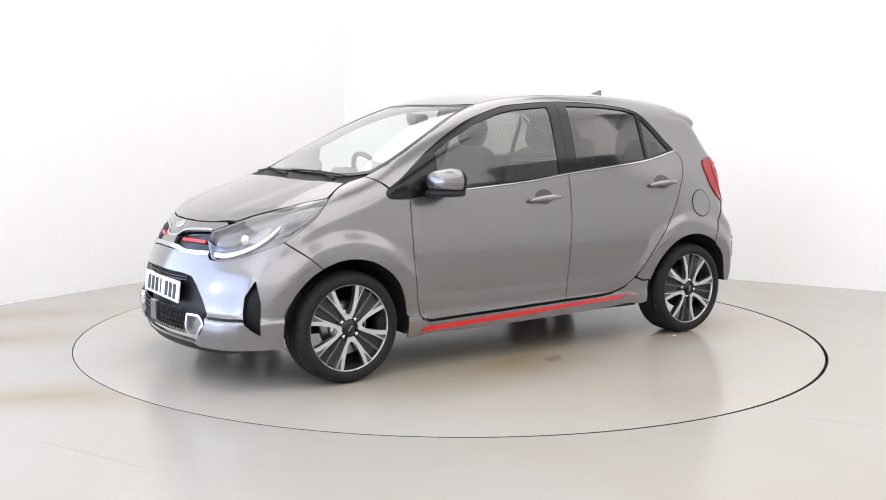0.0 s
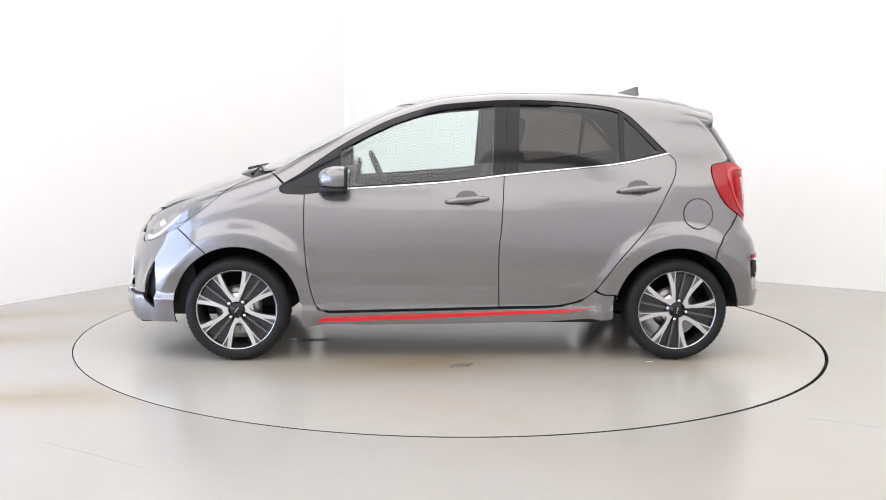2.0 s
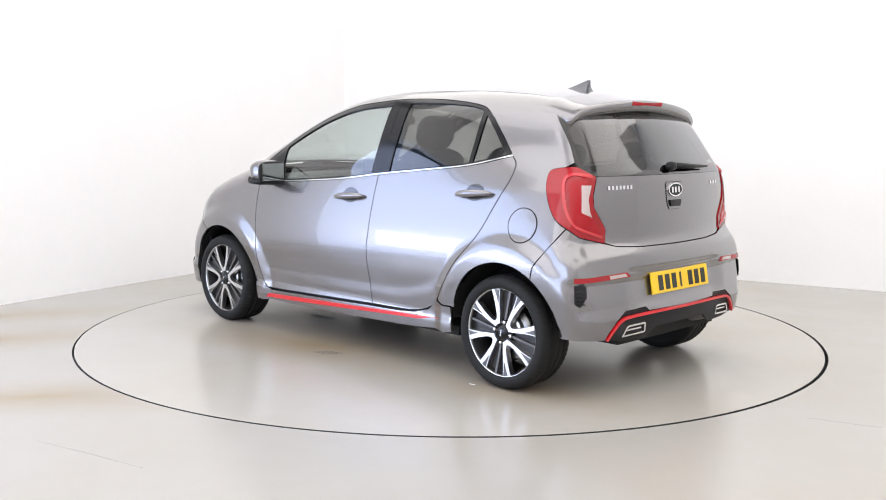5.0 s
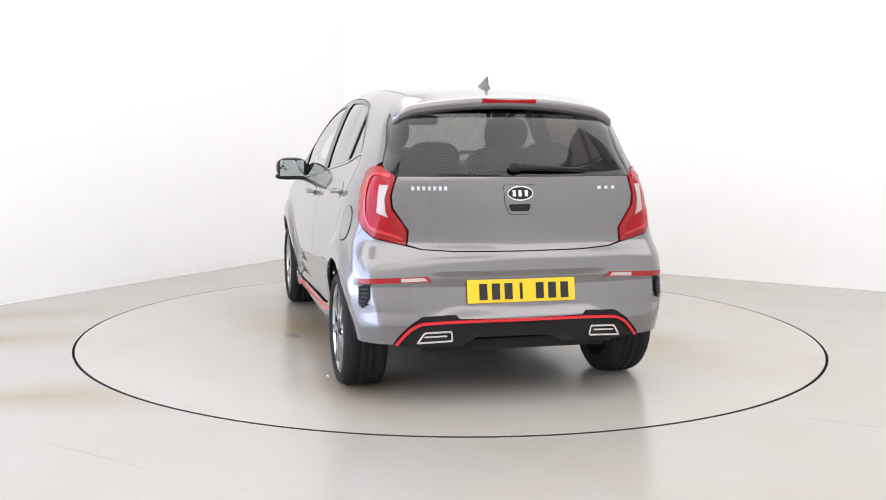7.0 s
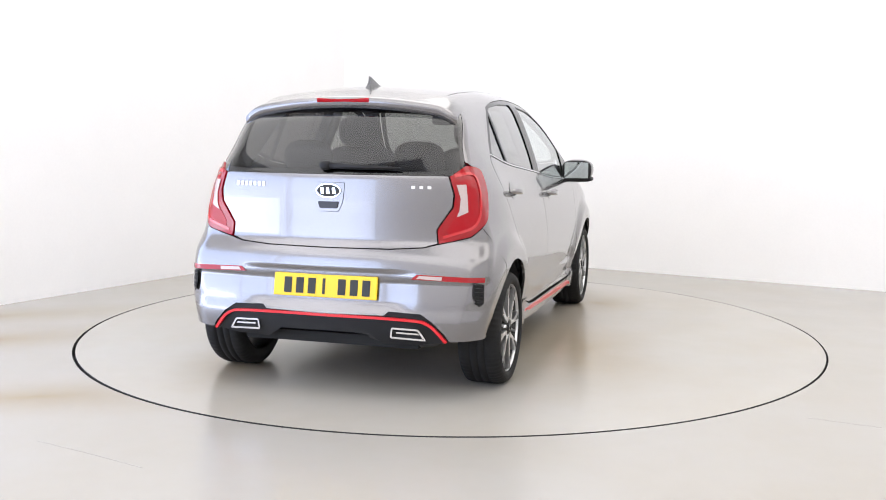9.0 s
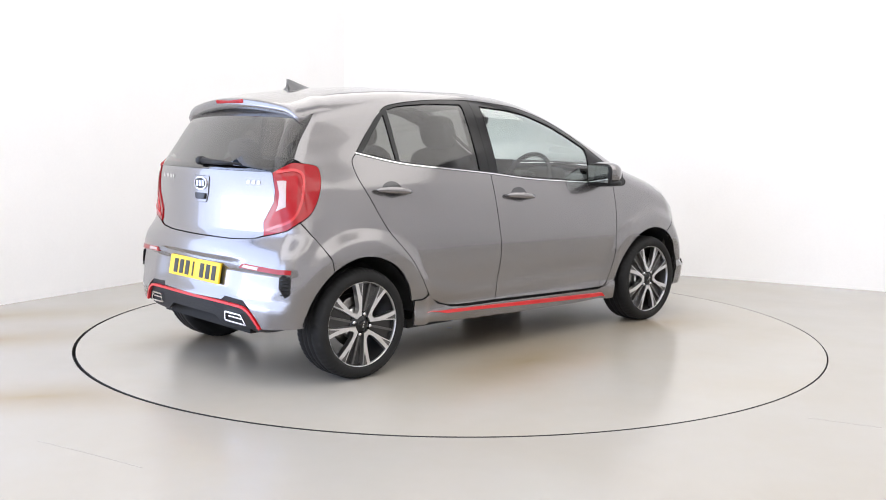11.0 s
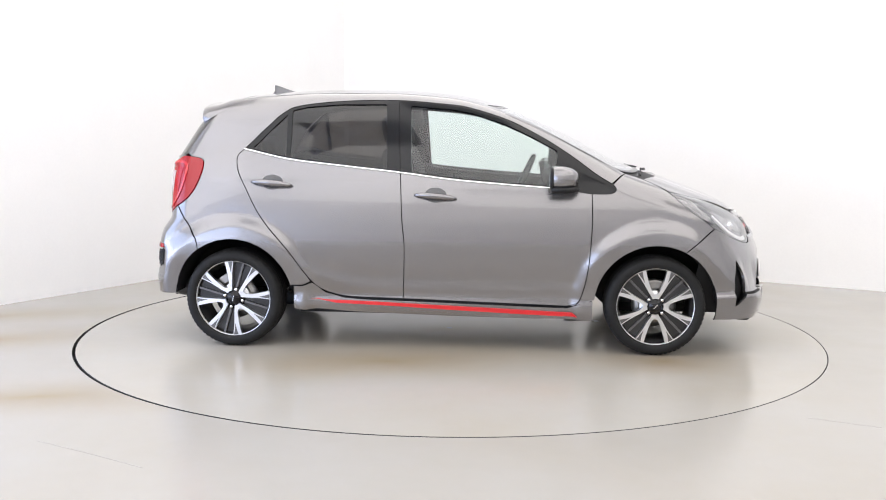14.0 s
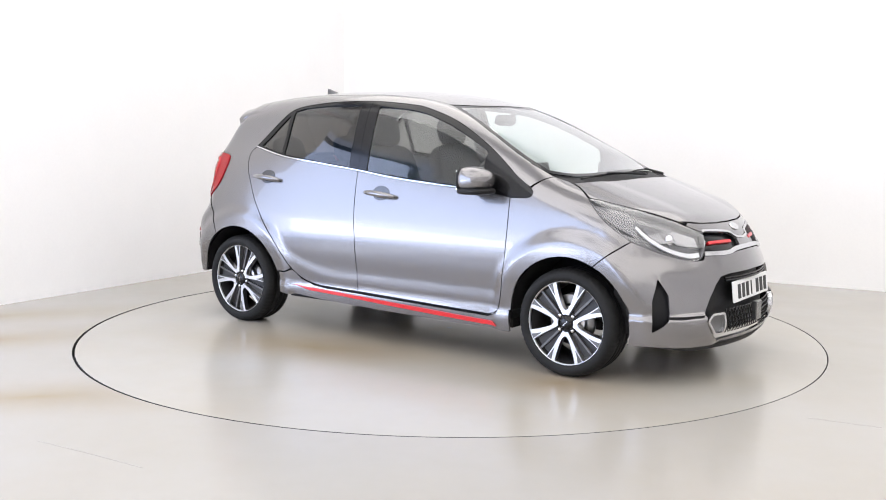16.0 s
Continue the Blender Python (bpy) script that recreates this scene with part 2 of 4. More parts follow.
def tube(bm, points, radius, sides=8, closed=False, flat=1.0):
    """A round bar along points."""
    pts = [Vector(p) for p in points]
    rings = []
    n = len(pts)
    for i, p in enumerate(pts):
        a = pts[(i - 1) % n] if closed or i else p
        b = pts[(i + 1) % n] if closed or i < n - 1 else p
        d = (b - a).normalized()
        s = d.cross(Vector((0, 0, 1)))
        s = s.normalized() if s.length > 1e-4 else Vector((1, 0, 0))
        w = s.cross(d).normalized()
        r = radius[i] if isinstance(radius, (list, tuple)) else radius
        rings.append([bm.verts.new(p + s * (math.cos(k * math.tau / sides) * r) + w * (math.sin(k * math.tau / sides) * r * flat)) for k in range(sides)])
    for i in range(n if closed else n - 1):
        a, b = rings[i], rings[(i + 1) % n]
        for k in range(sides):
            bm.faces.new((a[k], a[(k + 1) % sides], b[(k + 1) % sides], b[k]))
    if not closed:
        bm.faces.new(rings[0][::-1])
        bm.faces.new(rings[-1])
    return bm


def lathe(bm, profile, segments=48, m=None):
    """Turn (radius, height) pairs about z."""
    m = m or Matrix()
    rings = []
    for k in range(segments):
        c, s = math.cos(k * math.tau / segments), math.sin(k * math.tau / segments)
        rings.append([bm.verts.new(m @ Vector((r * c, r * s, h))) for r, h in profile])
    for k in range(segments):
        a, b = rings[k], rings[(k + 1) % segments]
        for i in range(len(profile) - 1):
            bm.faces.new((a[i], b[i], b[i + 1], a[i + 1]))
    return bm


def blob(bm, size, m=None, power=2.6, rings=14, seg=24):
    """A rounded, boxy solid."""
    m = m or Matrix()

    def sp(c):
        return math.copysign(abs(c) ** (2 / power), c)
    rows = []
    for i in range(rings + 1):
        a = -math.pi / 2 + math.pi * i / rings
        rows.append([bm.verts.new(m @ Vector((size[0] / 2 * sp(math.cos(a)) * sp(math.cos(t)), size[1] / 2 * sp(math.cos(a)) * sp(math.sin(t)), size[2] / 2 * sp(math.sin(a)))))
                     for t in (k * math.tau / seg for k in range(seg))])
    for i in range(rings):
        for k in range(seg):
            bm.faces.new((rows[i][k], rows[i][(k + 1) % seg], rows[i + 1][(k + 1) % seg], rows[i + 1][k]))
    bmesh.ops.remove_doubles(bm, verts=bm.verts, dist=1e-5)
    return bm


def run(pts, n=6):
    """A smooth open line through pts."""
    p = [np.array(q, float) for q in pts]
    p = [2 * p[0] - p[1]] + p + [2 * p[-1] - p[-2]]
    out = []
    for i in range(1, len(p) - 2):
        for k in range(n):
            t = k / n
            out.append(tuple(.5 * (2 * p[i] + (p[i + 1] - p[i - 1]) * t + (2 * p[i - 1] - 5 * p[i] + 4 * p[i + 1] - p[i + 2]) * t * t
                                   + (3 * p[i] - p[i - 1] - 3 * p[i + 1] + p[i + 2]) * t**3)))
    return out + [tuple(p[-2])]


def rounded(pts, r, n=4):
    """A closed outline with its corners rounded by about r."""
    p = [np.array(q, float) for q in pts]
    out = []
    for i in range(len(p)):
        a, b, c = p[i - 1], p[i], p[(i + 1) % len(p)]
        ra = min(r, .45 * np.linalg.norm(a - b))
        rc = min(r, .45 * np.linalg.norm(c - b))
        s, e = b + (a - b) / np.linalg.norm(a - b) * ra, b + (c - b) / np.linalg.norm(c - b) * rc
        for k in range(n + 1):
            t = k / n
            out.append(tuple((1 - t) ** 2 * s + 2 * t * (1 - t) * b + t * t * e))
    return out


def resample(poly, step):
    out = []
    for i in range(len(poly)):
        a, b = poly[i], poly[(i + 1) % len(poly)]
        n = max(1, int(np.ceil(np.linalg.norm(b - a) / step)))
        out += [a + (b - a) * k / n for k in range(n)]
    return np.array(out)


def inset(poly, g):
    """Draw a closed outline in by g."""
    area = .5 * np.sum(poly[:, 0] * np.roll(poly[:, 1], -1) - np.roll(poly[:, 0], -1) * poly[:, 1])
    a = poly - np.roll(poly, 1, 0)
    b = np.roll(poly, -1, 0) - poly
    na = np.stack([-a[:, 1], a[:, 0]], 1) / (np.linalg.norm(a, axis=1, keepdims=True) + 1e-9)
    nb = np.stack([-b[:, 1], b[:, 0]], 1) / (np.linalg.norm(b, axis=1, keepdims=True) + 1e-9)
    n = na + nb
    n /= np.maximum((n * n).sum(1, keepdims=True) / 2, .5)
    return poly + n * g * (1 if area > 0 else -1)


def within(poly, pts):
    x, y = pts[:, 0], pts[:, 1]
    hit = np.zeros(len(pts), bool)
    for (x0, y0), (x1, y1) in zip(poly, np.roll(poly, -1, 0)):
        c = (y0 > y) != (y1 > y)
        hit ^= c & (x < (x1 - x0) * (y - y0) / (y1 - y0 + 1e-15) + x0)
    return hit


SPAN = {"side": (1, .78), "top": (1, 1), "front": (.9, 1), "rear": (.85, 1)}
ONTO = {"side": on_side, "top": on_top, "front": on_front, "rear": on_rear}


def panel(name, way, outline, mat, parent, label="", holes=(), gap=.0025, lift=0.0, depth=.014, step=.024, flip=False, shift=None):
    """A sheet of the hull inside an outline, with turned-in edges; flip: the same for the car's other side."""
    sc = np.array(SPAN[way])
    outer = inset(resample(np.array(outline, float) * sc, step * .6), gap)
    inner = [inset(resample(np.array(h, float) * sc, step * .6), -gap) for h in holes]
    lo, hi = outer.min(0), outer.max(0)
    gx, gy = np.meshgrid(np.arange(lo[0], hi[0], step), np.arange(lo[1], hi[1], step))
    gx = gx + (np.arange(gx.shape[0]) % 2)[:, None] * step / 2
    grid = np.stack([gx.ravel(), gy.ravel()], 1)
    keep = within(inset(outer, step * .35), grid) & within(outer, grid)
    for h in inner:
        keep &= ~within(inset(h, -step * .35), grid) & ~within(h, grid)
    verts, edges = [], []
    for ring in [outer] + inner:
        k = len(verts)
        verts += [Vector(v) for v in ring]
        edges += [(k + i, k + (i + 1) % len(ring)) for i in range(len(ring))]
    verts += [Vector(v) for v in grid[keep]]

    vs, es, fs = geometry.delaunay_2d_cdt(verts, edges, [], 0, 1e-6)[:3]
    q = np.array([tuple(v) for v in vs])
    f = np.array(fs)
    mid = q[f].mean(1)
    ok = within(outer, mid)
    for h in inner:
        ok &= ~within(h, mid)
    f = f[ok]
    def skin(v):
        g = ONTO[way](v / sc)
        k = normals(g)
        return g + k * (lift if not callable(lift) else lift(g)[:, None]), k

    p, nr = skin(q)
    face_n = np.cross(p[f[:, 1]] - p[f[:, 0]], p[f[:, 2]] - p[f[:, 0]])
    if (face_n * nr[f[:, 0]]).sum() < 0:
        f = f[:, ::-1]
    if callable(lift):
        h = 3e-3
        c = np.cross(skin(q + [h, 0])[0] - skin(q - [h, 0])[0], skin(q + [0, h])[0] - skin(q - [0, h])[0])
        c /= np.linalg.norm(c, axis=1, keepdims=True) + 1e-12
        nr = c * np.sign((c * nr).sum(1, keepdims=True))
    count = {}
    for t in f:
        for i in range(3):
            e = (t[i], t[(i + 1) % 3])
            count[e] = count.get(e, 0) + 1
    rim = [e for e in count if (e[1], e[0]) not in count]
    faces = [tuple(int(i) for i in t) for t in f]
    loop_n = [nr[i] for t in f for i in t]
    if depth:
        ids = sorted({i for e in rim for i in e})
        low = {i: len(p) + k for k, i in enumerate(ids)}
        p = np.concatenate([p, p[ids] - nr[ids] * depth])
        for a, b in rim:
            faces.append((int(b), int(a), int(low[a]), int(low[b])))
            wn = np.cross(p[a] - p[b], p[low[a]] - p[b])
            wn = wn / (np.linalg.norm(wn) + 1e-9)
            loop_n += [wn] * 4
    if shift is not None:
        p = p + np.array(shift)
    if flip:
        p = p * np.array([1, -1, 1])
        at, turned = 0, []
        for fc in faces:
            turned += [v * np.array([1, -1, 1]) for v in loop_n[at:at + len(fc)][::-1]]
            at += len(fc)
        faces, loop_n = [fc[::-1] for fc in faces], turned
    me = bpy.data.meshes.new(name)
    me.from_pydata([tuple(v) for v in p], [], faces)
    me.polygons.foreach_set("use_smooth", [True] * len(faces))
    me.normals_split_custom_set([tuple(v) for v in loop_n])
    me.materials.append(mat)
    ob = new(name, me)
    ob.parent = parent
    if label:
        ob["label"] = label
    return ob


def band(line, width, at=.5):
    """A closed outline round a line, width wide."""
    p = np.array(line, float)
    d = np.gradient(p, axis=0)
    n = np.stack([-d[:, 1], d[:, 0]], 1) / (np.linalg.norm(d, axis=1, keepdims=True) + 1e-9)
    w = np.broadcast_to(np.asarray(width, float), (len(p),))[:, None]
    return [tuple(v) for v in np.concatenate([p + n * w * at, (p - n * w * (1 - at))[::-1]])]


def twin(line):
    """A half line from one side to the middle, carried on to the other side."""
    return list(line) + [(-a, z) for a, z in line[::-1][(1 if abs(line[-1][0]) < 1e-6 else 0):]]


def deg(pts):
    return [(radians(a), z) for a, z in pts]


def via(pts, way):
    """Side-view (x, z) places as (angle, height) about the front or rear axis."""
    q = np.array(pts, float)
    p = meet(np.stack([q[:, 0], 0 * q[:, 0], q[:, 1]], -1), np.array([0, 1.0, 0]))
    s = 1 if way == "front" else -1
    return [(math.atan2(v[1], s * v[0] - XA), v[2]) for v in p]


def to_side(pts, way):
    return [tuple(v) for v in side_q(ONTO[way](np.array(pts, float)))]


# ---- the hall ----
DISC_R = 2.246
T = .2


def wall(name, a, b, openings=(), label="plain white painted plaster wall", mat=None):
    """A wall whose inner face runs from a to b, with openings (from, to, height)."""
    d = (b - a).normalized()
    out = Vector((d.y, -d.x, 0))
    m = Matrix((tuple(d) + (0,), tuple(out) + (0,), (0, 0, 1, 0), (*a, 1))).transposed()
    bm, at, length = bmesh.new(), -T, (b - a).length
    for s, e, h in list(openings) + [(length + T, length + T, 0)]:
        if s > at:
            box(bm, (s - at, T, ROOM_H), m @ Matrix.Translation(((s + at) / 2, T / 2, ROOM_H / 2)))
        if h:
            box(bm, (e - s, T, ROOM_H - h), m @ Matrix.Translation(((s + e) / 2, T / 2, (ROOM_H + h) / 2)))
        at = e
    ob = mesh_object(name, bm, mat or WALL)
    tagged(ob, label, "wall", kind="structure")
    bm, at = bmesh.new(), 0
    for s, e, h in list(openings) + [(length, length, 0)]:
        box(bm, (s - at, .012, .09), m @ Matrix.Translation(((s + at) / 2, -.006, .045)), .003, 1)
        at = e
    tagged(mesh_object("baseboard", bm, SKIRT), "low white painted skirting board", "baseboard", kind="structure")


wall("wall_north", room(0, 0), room(0, ROOM_V))
wall("wall_east", room(0, ROOM_V), room(ROOM_U, ROOM_V), (), "plain off-white painted wall", BACK_WALL)
wall("wall_south", room(ROOM_U, ROOM_V), room(ROOM_U, 0), [(ROOM_V - DOOR_V - DOOR_W / 2, ROOM_V - DOOR_V + DOOR_W / 2, DOOR_H)],
     "off-white painted wall with a tall daylight opening", BACK_WALL)
wall("wall_west", room(ROOM_U, 0), room(0, 0), [(ROOM_U - BAY_U - BAY_W / 2, ROOM_U - BAY_U + BAY_W / 2, DOOR_H)], "white painted wall with a wide daylight opening")

bm = bmesh.new()
COVE = .72
rows = []
for k in range(25):
    a = radians(90 * k / 24)
    p = room(COVE * (1 - math.sin(a)) + .004, COVE * (1 - math.cos(a)) + .004)
    rows.append([bm.verts.new(p + Vector((0, 0, z))) for z in (0, ROOM_H)])
for a, b in zip(rows, rows[1:]):
    bm.faces.new((a[0], b[0], b[1], a[1]))
tagged(mesh_object("wall_cove", bm, WALL, smooth=True), "rounded white corner between two walls", "wall", kind="structure")

bm = bmesh.new()
box(bm, (ROOM_V + 1.4, ROOM_U + 1.4, .15), Matrix.Translation(room(ROOM_U / 2, ROOM_V / 2, ROOM_H + .075)) @ TURN)
tagged(mesh_object("ceiling", bm, CEIL), "flat white painted ceiling", "ceiling", kind="structure")


def floor_sheet():
    bm = bmesh.new()
    n = 192
    ring = [bm.verts.new(((DISC_R + .004) * math.cos(k * math.tau / n), (DISC_R + .004) * math.sin(k * math.tau / n), 0)) for k in range(n)]
    low = [bm.verts.new(v.co + Vector((0, 0, -.06))) for v in ring]
    outer = []
    for k in range(n):
        d = Vector((math.cos(k * math.tau / n), math.sin(k * math.tau / n), 0))
        reach = min(((lim - 0) / c) for lim, c in (((room(0, 0).dot(U) + .7), d.dot(U)), (-(room(ROOM_U, 0).dot(U) - .7), -d.dot(U)),
                                                    (room(0, ROOM_V).dot(V) + .7, d.dot(V)), (-(room(0, 0).dot(V) - .7), -d.dot(V))) if c > 1e-6)
        outer.append(bm.verts.new(d * reach))
    for k in range(n):
        j = (k + 1) % n
        bm.faces.new((ring[k], outer[k], outer[j], ring[j]))
        bm.faces.new((ring[k], ring[j], low[j], low[k]))
    bm.faces.new(low[::-1])
    ob = mesh_object("floor", bm, [FLOOR, PIT])
    ob.data.polygons[len(ob.data.polygons) - 1].material_index = 1
    for i in range(1, 2 * n, 2):
        ob.data.polygons[i].material_index = 1
    ob.location.z = GROUND
    return tagged(ob, "pale grey sealed concrete floor with faint warm patches", "floor", kind="structure")


hall_floor = floor_sheet()


def strip(name, a, b, wide, mat, parent, z=.0012, label=""):
    """A thin flat mark lying on the floor."""
    a, b = Vector((*a, 0)), Vector((*b, 0))
    d = (b - a).normalized()
    bm = bmesh.new()
    box(bm, ((b - a).length, wide, .001), Matrix.Translation((a + b) / 2 + Vector((0, 0, z))) @ Matrix.Rotation(math.atan2(d.y, d.x), 4, "Z"))
    return part(name, bm, mat, parent, label)


CRACK = material("floor_crack", (.29, .275, .25), .7, 0, .4, 60)
for a, b in (((-1.65, -2.35), (-1.4, -2.49)), ((-1.4, -2.49), (-1.14, -2.65)), ((1.6, -1.91), (1.87, -2.05))):
    strip("crack", a, b, .003, CRACK, hall_floor, .0002, "fine crack in the floor seal")


def ceiling_panels():
    for u, v in LAMPS:
        thing = new("ceiling_light")
        thing.matrix_world = Matrix.Translation(room(u, v, ROOM_H)) @ TURN
        tagged(thing, "unseen square white ceiling light fixed under the ceiling", "ceiling light", "ceiling lights")
        bm = bmesh.new()
        for s in (-1, 1):
            box(bm, (3.36, .06, .05), Matrix.Translation((0, s * 1.65, -.025)))
            box(bm, (.06, 3.24, .05), Matrix.Translation((s * 1.65, 0, -.025)))
        part("frame", bm, SKIRT, thing)


ceiling_panels()

# ---- the turntable ----
turntable = new("turntable")
tagged(turntable, "round flush turntable with a thin dark edge joint", "turntable")
bm = bmesh.new()
lathe(bm, [(DISC_R - .008, -.05), (DISC_R - .008, -.002), (DISC_R - .010, 0), (1.2, 0), (.4, 0), (.0001, 0)], 192)
for vert in bm.verts:
    if vert.co.xy.length > 2:
        vert.co.xy *= 1 + (.001 - .007 * math.cos(math.atan2(vert.co.y, vert.co.x) - radians(168))) / DISC_R
disc = part("plate", bm, [DISC, PIT], turntable, "pale concrete-coloured disc with light tyre marks, brown dirt and painted under-car shade")
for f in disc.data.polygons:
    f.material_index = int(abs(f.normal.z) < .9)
MARK = material("floor_mark", (.10, .085, .07), .6, 0, .5, 60)
for k in range(4):
    strip("floor_mark", (-.09 + .012 * k, .955 + .024 * k), (.03 + .006 * k, .975 + .022 * k), .007, MARK, turntable, .0012, "short dark scuff on the disc")
strip("floor_mark", (.74, .345), (.90, .36), .05, MARK, turntable, .0012, "dark patch on the disc")
bm = bmesh.new()
lathe(bm, [(.0001, .0015), (.016, .0015), (.018, .0008)], 16)
part("centre_cap", bm, MARK, turntable, "small dark centre cap")
WHITE_MARK = material("white_mark", (.75, .74, .72), .7, 0, .3, 60)
strip("white_tick", (-1.07, .92), (-1.035, .923), .009, WHITE_MARK, turntable, .0012, "short white tick")
strip("white_tick", (.93, .335), (.96, .345), .05, WHITE_MARK, turntable, .0012, "short white tick")

# ---- the car ----
car = new("car")
tagged(car, "small metallic grey five-door hatchback with red trim strips", "car")
ARCH = .337


def arc(cx, a0, a1, n=18, r=ARCH, cz=.28):
    return [(cx + r * math.cos(radians(a0 + (a1 - a0) * k / n)), cz + r * math.sin(radians(a0 + (a1 - a0) * k / n))) for k in range(n + 1)]


BELT = run([(.835, .898), (.648, .922), (.35, .942), (.043, .966), (-.242, 1.001), (-.572, 1.035), (-.886, 1.069), (-1.153, 1.124)])
CUT = [i for i, b in enumerate(BELT) if b[0] <= -.242][0]
DOOR_FRONT = run([(.835, .898), (.838, .728), (.828, .55), (.812, .424), (.790, .33), (.766, .282), (.71, .262)])
DOOR_MID = run([(-.221, .285), (-.213, .579), (-.227, .732), (-.242, 1.001)])
DOOR_BACK = run([(-.221, .285), (-.45, .289), (-.57, .297), (-.67, .325), (-.745, .378), (-.879, .562), (-1.034, .742), (-1.135, .92), (-1.180, 1.01), (-1.188, 1.085), (-1.153, 1.124)])
WIN_TOP = run([(-1.153, 1.124), (-1.027, 1.253), (-.937, 1.335), (-.845, 1.376), (-.594, 1.405), (-.278, 1.412), (.037, 1.389), (.162, 1.367), (.349, 1.309), (.503, 1.237),
               (.654, 1.150), (.773, 1.069), (.86, 1.005), (.945, .955)])
TRI = run([(.945, .955), (.966, .934), (.962, .912), (.93, .900), (.835, .898)], 4)
HL_LOW = deg([(61.9, .912), (58, .83), (54.5, .778), (48.8, .710), (40.5, .657), (33, .622), (28, .609), (25.2, .622)])
HL_TOP = deg([(22, .742), (27.5, .774), (34, .812), (45.5, .862), (55, .895), (61.9, .912)])
HL_TOP3 = on_front(np.array(run(HL_TOP, 4)))
TAIL_IN = deg([(45, 1.082), (39.4, 1.037), (40.6, .95), (40.2, .895), (36, .793), (36.2, .728)])
TAIL_FWD = [(-1.50, 1.083), (-1.41, 1.070), (-1.388, 1.045), (-1.396, .983), (-1.43, .90), (-1.475, .84), (-1.53, .80)]


def glasshouse(flip, side):
    s = flip
    # lower door skins
    fd = side_z(DOOR_FRONT + DOOR_MID[:] + BELT[:CUT][::-1])
    front = panel("front_door", "side", fd, PAINT, car, flip=s)
    rd = side_z(DOOR_BACK + BELT[CUT:-1][::-1] + DOOR_MID[::-1])
    rear = panel("rear_door", "side", rd, PAINT, car, flip=s)
    # black frames round the panes
    mid = [i for i, w in enumerate(WIN_TOP) if w[0] > -.26][0]
    glass_f = rounded(side_z([(.640, 1.135), (.502, 1.208), (.348, 1.279), (.162, 1.340), (.038, 1.362), (-.196, 1.382), (-.178, 1.005), (.043, .982), (.35, .958), (.632, .938)]), .012)
    glass_r = rounded(side_z([(-.338, 1.389), (-.591, 1.387), (-.80, 1.370), (-.885, 1.350), (-.880, 1.083), (-.572, 1.048), (-.318, 1.022)]), .012)
    glass_q = rounded(side_z([(-.915, 1.325), (-.995, 1.245), (-1.105, 1.132), (-.905, 1.088)]), .012)
    ff = side_z([BELT[CUT], (-.256, 1.20), (-.268, 1.4125)] + WIN_TOP[mid:] + TRI[1:-1] + BELT[:CUT])
    panel("door_frame", "side", ff, GLOSS, front, "gloss black window frame and mirror triangle", [glass_f], flip=s, lift=-.002, gap=.001)
    fr = side_z(WIN_TOP[:mid] + [(-.268, 1.4125), (-.256, 1.20), BELT[CUT]] + BELT[CUT + 1:-1])
    panel("door_frame", "side", fr, GLOSS, rear, "gloss black window frame", [glass_r, glass_q], flip=s, lift=-.002, gap=.001)
    for nm, g, mt, par, lb in (("window_glass", glass_f, PANE, front, "clear side window"), ("window_glass", glass_r, TINT, rear, "dark tinted side window"), ("quarter_glass", glass_q, TINT, rear, "small dark tinted quarter pane")):
        ob = panel(nm, "side", g, mt, par, lb, flip=s, lift=-.008, depth=0, gap=-.004)
        ob.visible_shadow = False
    chrome = side_z(band([b for b in BELT if b[0] < .66][:], .0058, .0))
    panel("belt_strip", "side", chrome, CHROME, car, "thin chrome window strip", flip=s, lift=.004, depth=.008, gap=0, step=.02)
    # handles, each over a raised dark patch that stands for its cup's shade
    for (x, z), par in (((-.040, .872), front), ((-.975, .933), rear)):
        cup = side_z([(x + .062 * math.cos(a) - .0, z + .008 + .042 * math.sin(a)) for a in np.linspace(0, math.tau, 25)[:-1]])
        panel("cup_shade", "side", cup, LAMP_DARK, par, "dark patch in place of the shade in the handle cup", flip=s, lift=.002, depth=.004, gap=0, step=.015)
        bm = bmesh.new()
        p = on_side(np.array(side_z([(x + .118, z - .012), (x - .118, z + .006)])))
        n = normals(p).mean(0)
        a, b = Vector(p[0]), Vector(p[1])
        line = []
        for k in range(13):
            t = k / 12
            line.append(a.lerp(b, t) + Vector(n) * (.012 + .026 * math.sin(math.pi * t) ** .6))
        tube(bm, line, [.006 + .012 * math.sin(math.pi * min(1, max(0, k / 12))) ** .5 for k in range(13)], 10)
        if s:
            for v in bm.verts:
                v.co.y *= -1
            bmesh.ops.reverse_faces(bm, faces=bm.faces)
        part("door_handle", bm, PAINT, par, "body-coloured bar handle", True)
    # front wing
    hl = [tuple(v) for v in HL_LOW[:4]][::-1]
    hood = [(1.259, .672), (1.21, .632), (1.164, .602), (1.10, .586), (1.03, .604)]
    wing = side_z(arc(1.2, 176, 63)[:-1]) + side_z([(1.353, .579), (1.42, .635)]) + to_side(run(hl, 3), "front") + side_y(hood[1:]) + side_z(TRI[1:]) + side_z(DOOR_FRONT[1:-2] + [(.84, .29)])
    panel("front_wing", "side", wing, PAINT, car, flip=s, step=.016)
    # rear quarter with both upper pillars and the roof rail
    hatch_side = [(-1.252, 1.401), (-1.30, 1.358), (-1.358, 1.303), (-1.44, 1.20), (-1.50, 1.10)]
